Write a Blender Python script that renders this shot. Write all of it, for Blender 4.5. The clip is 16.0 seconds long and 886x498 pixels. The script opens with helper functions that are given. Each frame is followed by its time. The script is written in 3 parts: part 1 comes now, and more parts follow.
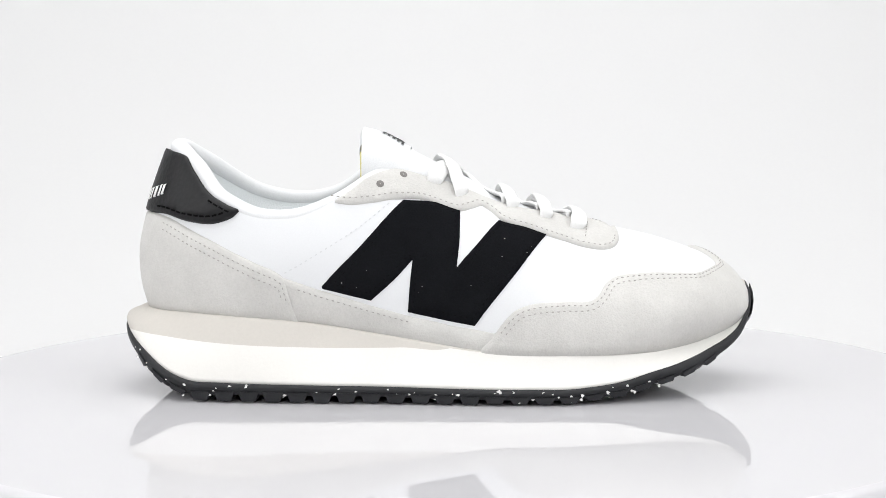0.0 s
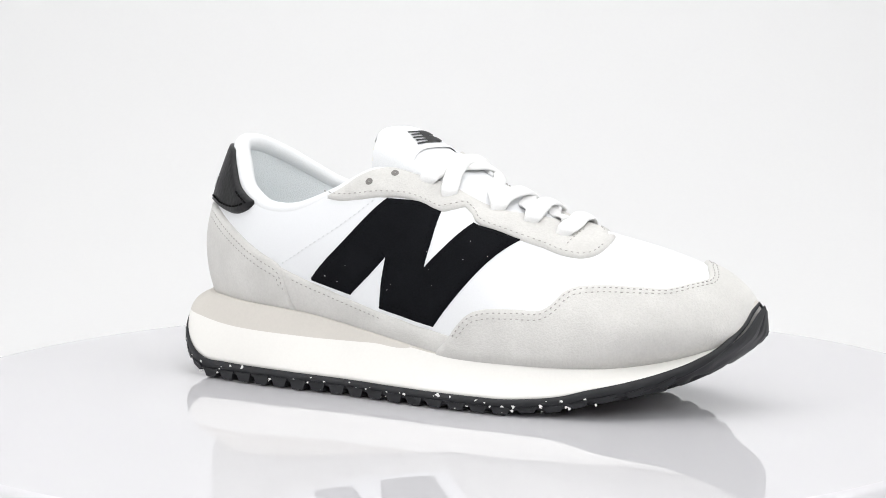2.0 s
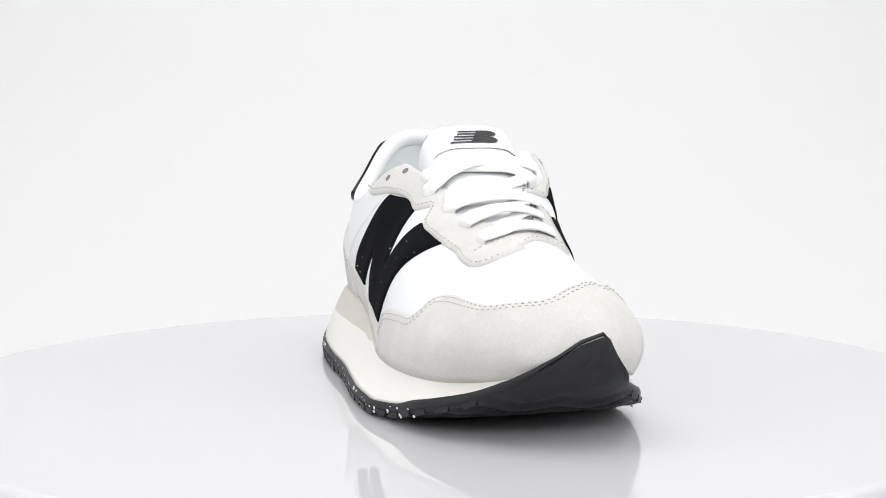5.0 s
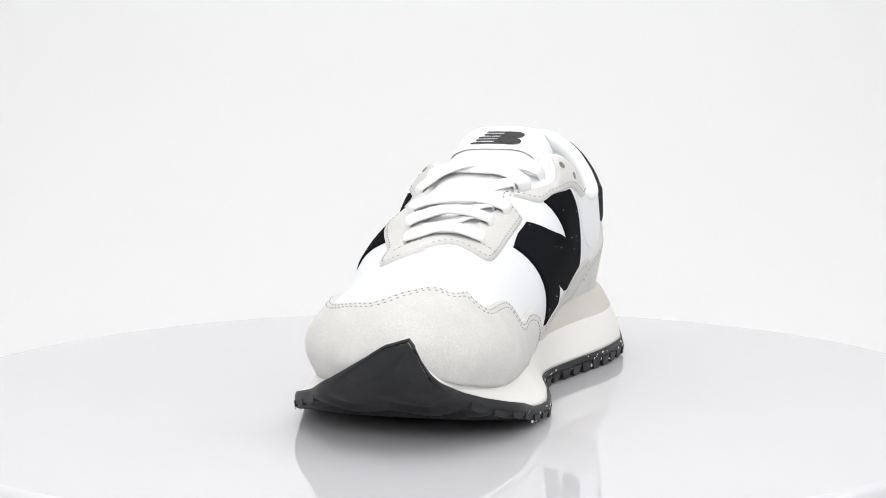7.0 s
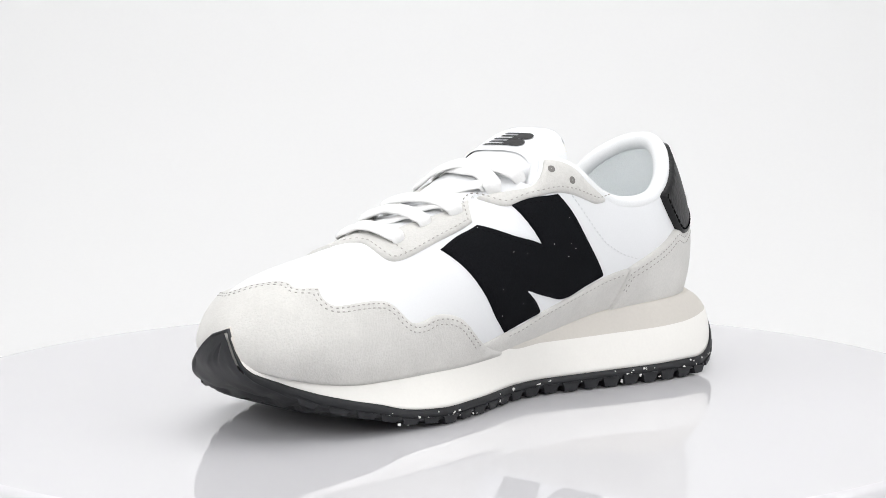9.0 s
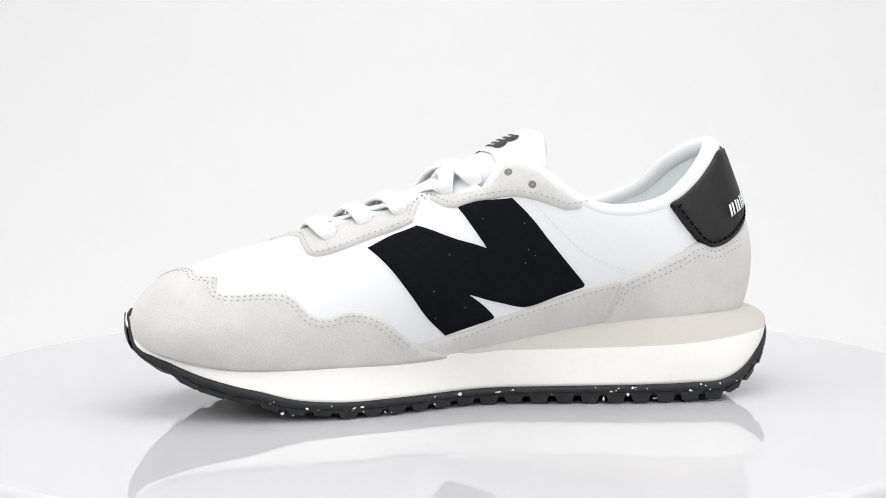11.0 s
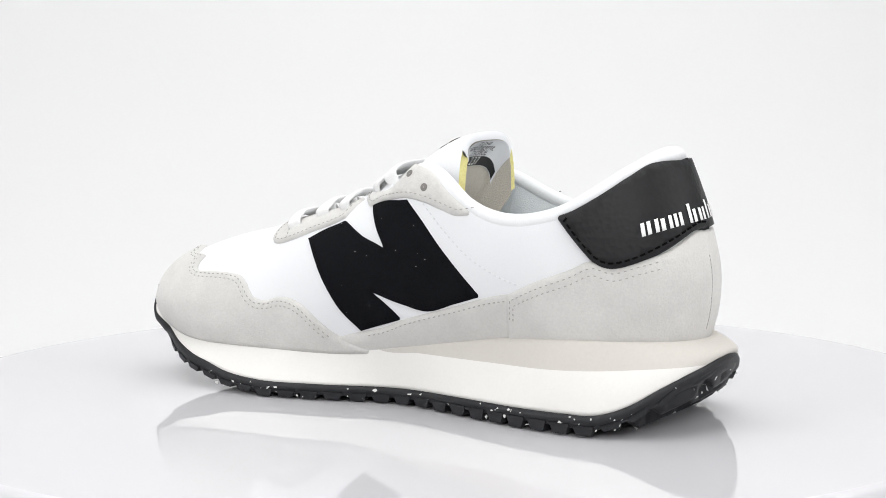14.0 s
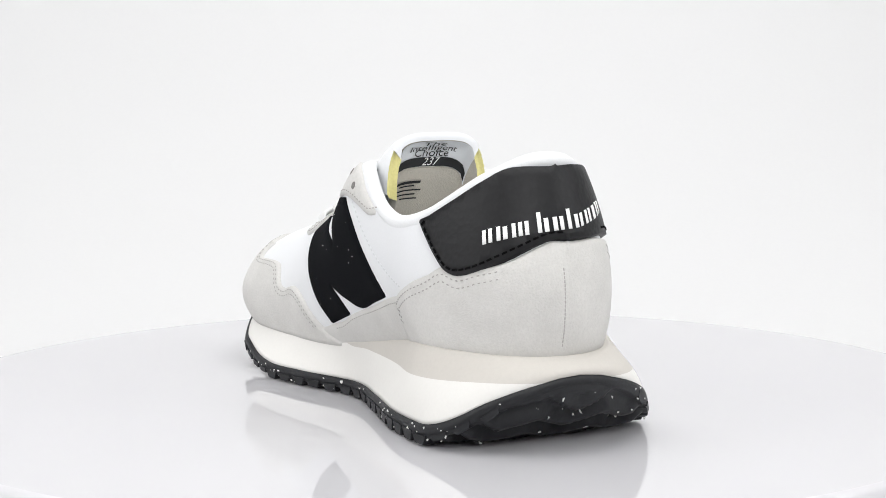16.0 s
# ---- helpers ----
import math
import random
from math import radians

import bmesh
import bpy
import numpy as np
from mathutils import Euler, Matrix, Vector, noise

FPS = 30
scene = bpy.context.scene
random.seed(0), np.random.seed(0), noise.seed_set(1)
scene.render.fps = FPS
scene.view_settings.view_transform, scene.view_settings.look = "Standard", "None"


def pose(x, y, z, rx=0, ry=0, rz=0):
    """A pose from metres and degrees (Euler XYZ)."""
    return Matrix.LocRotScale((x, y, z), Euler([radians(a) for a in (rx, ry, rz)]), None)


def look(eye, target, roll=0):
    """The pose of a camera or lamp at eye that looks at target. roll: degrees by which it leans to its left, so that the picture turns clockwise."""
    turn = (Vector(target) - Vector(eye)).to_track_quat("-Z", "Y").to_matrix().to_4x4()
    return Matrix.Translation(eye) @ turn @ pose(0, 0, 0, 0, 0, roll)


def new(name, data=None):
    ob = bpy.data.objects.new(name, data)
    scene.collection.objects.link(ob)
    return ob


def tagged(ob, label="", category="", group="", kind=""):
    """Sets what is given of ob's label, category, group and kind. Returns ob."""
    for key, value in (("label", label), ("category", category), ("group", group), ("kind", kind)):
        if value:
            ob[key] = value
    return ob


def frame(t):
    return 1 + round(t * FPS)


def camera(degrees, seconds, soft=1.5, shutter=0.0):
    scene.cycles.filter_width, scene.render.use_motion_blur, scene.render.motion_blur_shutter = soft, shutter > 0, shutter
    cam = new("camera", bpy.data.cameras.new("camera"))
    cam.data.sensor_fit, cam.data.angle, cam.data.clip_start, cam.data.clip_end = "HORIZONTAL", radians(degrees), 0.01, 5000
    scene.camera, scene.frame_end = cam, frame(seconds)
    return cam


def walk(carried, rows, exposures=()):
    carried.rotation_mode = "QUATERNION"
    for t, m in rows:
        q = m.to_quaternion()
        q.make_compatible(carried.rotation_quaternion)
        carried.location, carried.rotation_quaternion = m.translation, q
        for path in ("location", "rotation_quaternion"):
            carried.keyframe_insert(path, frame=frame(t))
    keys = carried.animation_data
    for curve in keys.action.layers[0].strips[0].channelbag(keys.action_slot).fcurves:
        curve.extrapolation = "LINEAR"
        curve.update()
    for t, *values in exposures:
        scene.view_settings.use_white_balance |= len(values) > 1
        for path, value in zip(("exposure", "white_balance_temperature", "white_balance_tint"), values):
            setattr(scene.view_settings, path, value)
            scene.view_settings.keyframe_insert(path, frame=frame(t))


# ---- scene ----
# A product film: one sneaker turns on a white turntable before a camera that stands still. Metres.
cam = camera(28.98, 16.0, soft=0.6)
STAND = pose(0, -0.8, 0.1515, 90 - 6.14, 0, -0.025) @ pose(0, 0, 0, 0, 0, -0.264)
walk(cam, [(0, STAND), (16, STAND)])

# ---- light: a white tent with a large ceiling softbox and two side ones ----
# weak even white fill from all round, added beside the softboxes; no tent surface emits
world = bpy.data.worlds.new("ambient_fill")
world.use_nodes = True
world.node_tree.nodes["Background"].inputs[0].default_value = (1, 1, 1, 1)
world.node_tree.nodes["Background"].inputs[1].default_value = 0.2
scene.world = world
scene.view_settings.exposure = 0.0


def softbox(name, eye, target, sx, sy, watts, tint=(1, 1, 1)):
    lamp = bpy.data.lights.new(name, "AREA")
    lamp.shape, lamp.size, lamp.size_y, lamp.energy, lamp.color = "RECTANGLE", sx, sy, watts, tint
    ob = new(name, lamp)
    ob.matrix_world = look(eye, target)
    return ob


softbox("softbox_ceiling", (0, 0.05, 1.12), (0, 0.05, 0), 1.3, 1.3, 10.1)
softbox("softbox_side", (-1.0, -0.45, 0.6), (0, 0, 0.05), 0.8, 0.9, 4.6)
softbox("softbox_side", (1.0, -0.45, 0.6), (0, 0, 0.05), 0.8, 0.9, 4.6)
softbox("softbox_front", (0, -1.25, 0.75), (0, 0, 0.05), 0.9, 0.5, 5.9)


# ---- materials ----
def material(name, colour, rough=0.6, grain=0.0, scale=400.0, bump=0.0, bump_scale=None, blotch=0.0, blotch_scale=30.0, metal=0.0,
             spec=0.5, coat=0.0, sheen=0.0, tone=None, voronoi=False):
    """A surface with fine grain and broad blotches in its colour, and fine relief."""
    m = bpy.data.materials.new(name)
    m.use_nodes = True
    nt = m.node_tree
    b = nt.nodes["Principled BSDF"]
    b.inputs["Roughness"].default_value, b.inputs["Metallic"].default_value = rough, metal
    b.inputs["Specular IOR Level"].default_value = spec
    b.inputs["Coat Weight"].default_value, b.inputs["Coat Roughness"].default_value = coat, 0.1
    b.inputs["Sheen Weight"].default_value, b.inputs["Sheen Roughness"].default_value = sheen, 0.5
    co = nt.nodes.new("ShaderNodeTexCoord")

    def noise_node(s, detail=4.0):
        n = nt.nodes.new("ShaderNodeTexNoise")
        n.inputs["Scale"].default_value, n.inputs["Detail"].default_value = s, detail
        nt.links.new(co.outputs["Object"], n.inputs["Vector"])
        return n

    fine, broad = noise_node(scale), noise_node(blotch_scale, 3.0)
    tone = tone or tuple(c * 0.55 for c in colour)
    first = nt.nodes.new("ShaderNodeMix")
    first.data_type = "RGBA"
    first.inputs["A"].default_value, first.inputs["B"].default_value = (*colour, 1), (*tone, 1)
    second = nt.nodes.new("ShaderNodeMix")
    second.data_type = "RGBA"
    second.inputs["B"].default_value = (*tone, 1)
    for node, strength, mix in ((fine, grain, first), (broad, blotch, second)):
        r = nt.nodes.new("ShaderNodeMapRange")
        r.inputs["From Min"].default_value, r.inputs["From Max"].default_value = 0.35, 0.75
        r.inputs["To Max"].default_value = strength
        nt.links.new(node.outputs["Fac"], r.inputs["Value"])
        nt.links.new(r.outputs["Result"], mix.inputs["Factor"])
    nt.links.new(first.outputs["Result"], second.inputs["A"])
    nt.links.new(second.outputs["Result"], b.inputs["Base Color"])
    if bump:
        if voronoi:
            tex = nt.nodes.new("ShaderNodeTexVoronoi")
            tex.inputs["Scale"].default_value = bump_scale or scale
            nt.links.new(co.outputs["Object"], tex.inputs["Vector"])
            out = tex.outputs["Distance"]
        else:
            out = noise_node(bump_scale or scale, 6.0).outputs["Fac"]
        bp = nt.nodes.new("ShaderNodeBump")
        bp.inputs["Strength"].default_value, bp.inputs["Distance"].default_value = bump, 0.0004
        nt.links.new(out, bp.inputs["Height"])
        nt.links.new(bp.outputs["Normal"], b.inputs["Normal"])
    return m


SUEDE = material("grey_suede", (.640, .630, .608), .92, .18, 900, .7, 1300, .24, 55, spec=.2, sheen=.15)
NYLON = material("white_nylon", (.75, .76, .775), .55, .05, 1500, .15, 2500, .03, 20, spec=.35)
BLACK_SUEDE = material("black_suede", (.0058, .0062, .0074), .95, .5, 1200, .6, 1800, .3, 60, spec=.05, tone=(.011, .0115, .014))
BLACK_LEATHER = material("black_leather", (.006, .006, .007), .45, .3, 500, .35, 420, .3, 25, spec=.27, tone=(.014, .014, .015), voronoi=True)
FOAM_WHITE = material("white_midsole_foam", (.80, .787, .755), .6, .05, 700, .12, 1200, .06, 25, spec=.4)
FOAM_TAN = material("tan_midsole_foam", (.60, .572, .53), .65, .08, 700, .12, 1200, .10, 25, spec=.35)
RUBBER = material("black_rubber", (.011, .0115, .0135), .5, .4, 300, .2, 700, .3, 40, spec=.35, tone=(.022, .023, .026))
CHIP = material("white_rubber_chip", (.8, .8, .78), .6)
LACE = material("white_lace_weave", (.79, .79, .785), .8, .2, 1200, .7, 1500, .03, 40, spec=.2, tone=(.6, .6, .6))
LINING = material("white_lining_mesh", (.80, .83, .84), .85, .15, 1500, .5, 1700, .06, 30, spec=.2, tone=(.6, .64, .66), voronoi=True)
COLLAR = material("white_collar_knit", (.78, .79, .80), .8, .14, 1800, .35, 2000, .04, 40, spec=.2)
TONGUE_LINING = material("beige_tongue_lining", (.60, .56, .49), .9, .25, 1300, .6, 1500, .1, 30, spec=.15, voronoi=True)
YELLOW_FOAM = material("pale_yellow_foam", (.80, .74, .34), .95, .25, 1200, .6, 1400, .1, 60, spec=.1)
SATIN = material("white_satin_label", (.78, .79, .81), .45, .04, 1500, .1, 2200, .02, 30, spec=.4)
INK = material("black_print", (.012, .012, .013), .6, .2, 600)
PRINT_WHITE = material("white_print", (.85, .85, .84), .5, .03, 600)
THREAD = material("grey_thread", (.38, .37, .35), .8, .2, 1500)
THREAD_WHITE = material("pale_thread", (.66, .67, .68), .8, .2, 1500)
THREAD_BLACK = material("black_thread", (.0035, .0035, .004), .9, .2, 1500, spec=.05)
# dark colour stands in for the shade inside the empty lace holes
EYELET = material("eyelet_hole_shade", (.2, .19, .18), .8, .3, 800)
ACRYLIC = material("white_gloss_acrylic", (.595, .590, .608), .012, .0, 200, .0, None, .03, 5, spec=.45)
ACRYLIC.node_tree.nodes["Principled BSDF"].inputs["Subsurface Weight"].default_value = 0.5
ACRYLIC.node_tree.nodes["Principled BSDF"].inputs["Subsurface Scale"].default_value = 0.02
ACRYLIC.node_tree.nodes["Principled BSDF"].inputs["Subsurface Radius"].default_value = (1, 1, 1)
PAPER = material("white_backdrop_paper", (.702, .702, .704), .9, .02, 300, .05, 500, .03, 3, spec=.1)
FABRIC = material("white_tent_fabric", (.85, .85, .855), .95, .05, 300, .1, 600, .04, 4, spec=.1)


# ---- building helpers ----
def mesh_from(name, verts, faces):
    me = bpy.data.meshes.new(name)
    me.from_pydata([tuple(map(float, v)) for v in verts], [], [tuple(map(int, f)) for f in faces])
    me.update()
    return me


def part(name, bm, mat, parent=None, label="", smooth=True):
    """Links a bmesh or a mesh as one object under its thing or part."""
    if isinstance(bm, bmesh.types.BMesh):
        me = bpy.data.meshes.new(name)
        bm.to_mesh(me)
        bm.free()
    else:
        me = bm
    me.materials.clear()
    me.materials.append(mat)
    me.polygons.foreach_set("use_smooth", [smooth] * len(me.polygons))
    ob = new(name, me)
    ob.parent = parent
    return tagged(ob, label) if label else ob


def sheet(rows, closed=False):
    """Quads over a grid of points given row by row."""
    rows = np.asarray(rows, float)
    r, c = rows.shape[:2]
    f = []
    for i in range(r - 1):
        for j in range(c if closed else c - 1):
            k = (j + 1) % c
            f.append((i * c + j, i * c + k, (i + 1) * c + k, (i + 1) * c + j))
    return rows.reshape(-1, 3), f


def curve(xs, ys):
    """A smooth line through a few heights, straight beyond its ends."""
    xs, ys = np.array(xs, float), np.array(ys, float)
    d = np.diff(ys) / np.diff(xs)
    m = np.concatenate([[d[0]], (d[1:] * np.diff(xs)[:-1] + d[:-1] * np.diff(xs)[1:]) / (xs[2:] - xs[:-2]), [d[-1]]])
    m[1:-1][d[1:] * d[:-1] <= 0] = 0

    def at(x):
        x = np.clip(np.asarray(x, float), xs[0], xs[-1])
        i = np.clip(np.searchsorted(xs, x) - 1, 0, len(xs) - 2)
        h = xs[i + 1] - xs[i]
        t = (x - xs[i]) / h
        return ((2 * t**3 - 3 * t**2 + 1) * ys[i] + (t**3 - 2 * t**2 + t) * h * m[i]
                + (3 * t**2 - 2 * t**3) * ys[i + 1] + (t**3 - t**2) * h * m[i + 1])
    return at


# The last: the closed body on which all panels of the upper lie. x runs from heel to toe, y to the inner side.
HEEL, TOE = -0.1445, 0.1455
ridge_y = curve([-.1445, -.09, -.02, .02, .05, .08, .11, .1485], [.0175, .0165, .02, .018, .0165, .0195, .0225, .028])
ridge_z = curve([-.1445, -.09, -.06, -.037, -.02, 0, .03, .05, .07, .0845, .0995, .1185, .132, .141, .1455],
                [.128, .130, .125, .117, .1105, .1022, .0885, .0830, .0768, .0735, .070, .0635, .0572, .0490, .0425])
base_z = curve([-.1445, -.11, -.0633, -.0337, -.0055, .0176, .056, .0817, .107, .133, .1455],
               [.034, .0345, .032, .028, .024, .021, .0203, .0207, .0222, .028, .033])
outer_w = curve([-.1445, -.12, -.09, -.06, -.02, .02, .05, .08, .11, .13, .1455], [0.0345, 0.0360, 0.0462, 0.0494, 0.0546, 0.0550, 0.0554, 0.0577, 0.0528, 0.0465, 0.0440])
inner_w = curve([-.1445, -.12, -.09, -.06, -.02, .02, .05, .08, .11, .13, .1455], [0.0345, 0.0359, 0.0397, 0.0324, 0.0320, 0.0312, 0.0360, 0.0373, 0.0389, 0.0335, 0.0290])
outer_n = curve([-.1445, -.1, -.06, -.02, 0, .03, .06, .09, .12, .1455], [2.8000, 2.0344, 2.3786, 2.7340, 2.2269, 2.5393, 1.6047, 1.6652, 2.3854, 2.4556])
inner_n = curve([-.1445, -.1, -.06, -.02, 0, .03, .06, .1, .1455], [2.7984, 3.0096, 4.1183, 8.2313, 4.5526, 3.0831, 2.2901, 1.7998, 2.1746])
tuck = curve([-.1445, -.11, -.05, .03, .08, .12, .1468], [0.1100, 0.1053, 0.1347, 0.0326, 0.1029, 0.2478, 0.2504])
outer_bulge = curve([-.1445, -.1, -.06, -.02, .02, .06, .1, .1455], [-0.0000, 0.0000, 0.0007, -0.0026, -0.0026, -0.0001, -0.0000, -0.0000])
inner_bulge = curve([-.1445, -.1, -.06, -.02, .02, .06, .1, .1455], [0, .0011, .0085, .0068, .0076, .0012, .0002, 0])
heel_x = curve([.034, .048, .0615, .0825, .102, .114, .13], [.006, .002, .001, .005, .0115, .016, .0215])


def rounded(d, e=2.0):
    return (1 - (1 - np.clip(d, 0, 1)) ** e) ** (1 / e)


def last(x, v):
    """The point of the last at station x and girth v: 0 at the outer feather edge, 1 on the ridge, 2 at the inner edge."""
    x, v = np.clip(np.asarray(x, float), HEEL, TOE), np.asarray(v, float)
    out = v < 1
    n = np.where(out, outer_n(x), inner_n(x))
    a = np.pi / 2 * np.clip(np.where(out, v, 2 - v), 0, 1) ** (n / 2)
    c = np.abs(np.cos(a)) ** (2 / n)
    s = np.clip(np.sin(a), 0, 1) ** (2 / n)
    w = np.where(out, outer_w(x), inner_w(x)) * rounded((x - HEEL) / .042) * rounded((TOE - x) / .055, np.where(out, 2.7, 2.1))
    w = w * (1 - tuck(x) * np.clip(1 - np.where(out, v, 2 - v) / .3, 0, 1) ** 2)
    z = base_z(x) + (ridge_z(x) - base_z(x)) * s
    y = ridge_y(x) + np.where(out, -1, 1) * w * c + np.where(out, 0, .007 * (s - .6) * c * np.exp(-((x + .02) / .045) ** 2))
    y = y + np.where(out, -outer_bulge(x), inner_bulge(x)) * 4 * s * (1 - s)
    k = np.clip(1 - (x - HEEL) / .07, 0, 1)
    return np.stack([x + heel_x(z) * k * k * (3 - 2 * k), y, z], -1)


def normal(x, v):
    """The last's outward normal."""
    e = 1e-4
    x = np.clip(x, HEEL + 2e-4, TOE - 2e-4)
    v = np.clip(v, .004, 1.996)
    n = np.cross(last(x + e, v) - last(x - e, v), last(x, v + e * 10) - last(x, v - e * 10))
    n[..., 1] *= np.clip((x - HEEL - 2e-4) / 3e-4, 0, 1) * np.clip((TOE - 2e-4 - x) / 3e-4, 0, 1)
    n = n / np.maximum(np.linalg.norm(n, axis=-1, keepdims=True), 1e-12)
    return n


# The sole's plan and heights.
S_HEEL, S_TOE = -.151, .1488
sole_mid = curve([-.15, -.05, .05, .09, .125, .1488], [.018, .012, .012, .016, .026, .0278])
edge_out = curve([-.15, -.1135, -.096, -.058, -.029, .003, .0245, .052, .087, .105, .12, .1488], [-.0353, -.0358, -.0383, -.0414, -.0421, -.0451, -.047, -.0471, -.0401, -.0407, -.0401, -.0653])
edge_in = curve([-.15, -.111, -.077, -.044, -.0066, .034, .063, .088, .105, .12, .13, .1488], [.0660, .0660, .0630, .0550, .0478, .0581, .0632, .0615, .0590, .0555, .0520, .0510])
white_low = curve([-.151, -.1485, -.1444, -.1355, -.129, -.1213, -.1142, -.1, -.07, -.026, .0114, .0368, .0625, .083, .0938, .1078, .1228, .134, .1395, .1436, .1465, .1488], [.0310, .0285, .0255, .0195, .0150, .0112, .0092, .0086, .0081, .0075, .0070, .0069, .0072, .0096, .0127, .0160, .0206, .0257, .0294, .0342, .0394, .0465])


def sole_edge(x, side):
    """y of the sole's lower edge at x. side: -1 outer, 1 inner."""
    x = np.clip(x, S_HEEL, S_TOE)
    e = np.where(np.asarray(side) < 0, edge_out(x), edge_in(x))
    return sole_mid(x) + (e - sole_mid(x)) * np.where(np.asarray(side) < 0, rounded((x - S_HEEL) / .042, 1.85), rounded((x - S_HEEL) / .045, 1.9)) * np.where(np.asarray(side) < 0, rounded((S_TOE - x) / .07, 1.66), rounded((S_TOE - x) / .05, 1.6))


# ---- draping panels over the last ----
GIRTH = 0.08
R_HEEL, R_TOE = .042, .055


def spread(x):
    """Stations spread evenly round the blunt heel and toe, so that cut pieces stay fine there."""
    x = np.clip(np.asarray(x, float), HEEL, TOE)
    a, b = np.clip((x - HEEL) / R_HEEL, 0, 1), np.clip((TOE - x) / R_TOE, 0, 1)
    return x + (R_HEEL * (1 - a) - R_HEEL * (np.pi / 2 - np.arccos(1 - a))) - (R_TOE * (1 - b) - R_TOE * (np.pi / 2 - np.arccos(1 - b)))


def gather(e):
    """The station of a spread place."""
    e = np.asarray(e, float)
    a = np.clip(np.pi / 2 - (HEEL + R_HEEL - e) / R_HEEL, 0, np.pi / 2)
    b = np.clip(np.pi / 2 - (e - (TOE - R_TOE)) / R_TOE, 0, np.pi / 2)
    x = np.where(e < HEEL + R_HEEL, HEEL + R_HEEL * (1 - np.cos(a)), e)
    return np.where(e > TOE - R_TOE, TOE - R_TOE * (1 - np.cos(b)), x)


def line(points, step=0.0012, close=True, sharp=50):
    """A smooth outline through control points (station, girth), with corners kept where it turns sharply. Girth is scaled to metres."""
    p = np.array([(float(spread(x)), v * GIRTH) for x, v in points], float)
    n = len(p)
    d = np.roll(p, -1, 0) - p
    d = d / np.maximum(np.linalg.norm(d, axis=1, keepdims=True), 1e-9)
    turn = np.degrees(np.arccos(np.clip((np.roll(d, 1, 0) * d).sum(1), -1, 1)))
    corner = turn > sharp
    if not close:
        corner[0] = corner[-1] = True
    out = []
    for i in range(n if close else n - 1):
        j = (i + 1) % n
        a, b = p[i], p[j]
        span = np.linalg.norm(b - a)
        ta = b - a if corner[i] else (b - p[i - 1]) * span / max(np.linalg.norm(b - p[i - 1]), 1e-9)
        tb = b - a if corner[j] else (p[(j + 1) % n] - a) * span / max(np.linalg.norm(p[(j + 1) % n] - a), 1e-9)
        k = max(1, int(np.ceil(span / step)))
        for t in np.arange(k) / k:
            out.append((2 * t**3 - 3 * t**2 + 1) * a + (t**3 - 2 * t**2 + t) * ta + (3 * t**2 - 2 * t**3) * b + (t**3 - t**2) * tb)
    if not close:
        out.append(p[-1])
    return np.array(out)


def inside(poly, q):
    x0, y0, x1, y1 = poly[:, 0], poly[:, 1], np.roll(poly[:, 0], -1), np.roll(poly[:, 1], -1)
    y1 = np.where(y1 == y0, y1 + 1e-12, y1)
    hit = ((y0 > q[:, None, 1]) != (y1 > q[:, None, 1])) & (q[:, None, 0] < (x1 - x0) * (q[:, None, 1] - y0) / (y1 - y0) + x0)
    return hit.sum(1) % 2 == 1


def reach(poly, q):
    return np.sqrt(((q[:, None] - poly[None]) ** 2).sum(2)).min(1) if len(q) else np.zeros(0)


def inset(poly, d):
    t = np.roll(poly, -1, 0) - np.roll(poly, 1, 0)
    t = t / np.maximum(np.linalg.norm(t, axis=1, keepdims=True), 1e-9)
    area = (poly[:, 0] * np.roll(poly[:, 1], -1) - poly[:, 1] * np.roll(poly[:, 0], -1)).sum()
    n = np.stack([-t[:, 1], t[:, 0]], 1) * (1 if area > 0 else -1)
    q = poly + n * d
    keep = inside(poly, q) & (reach(poly, q) > d * 0.93)
    return q[keep]


def drape(q, lift):
    """Points of the outline plane laid on the last and lifted off it."""
    x, v = gather(q[:, 0]), q[:, 1] / GIRTH
    return last(x, v) + normal(x, v) * np.asarray(lift)[..., None]


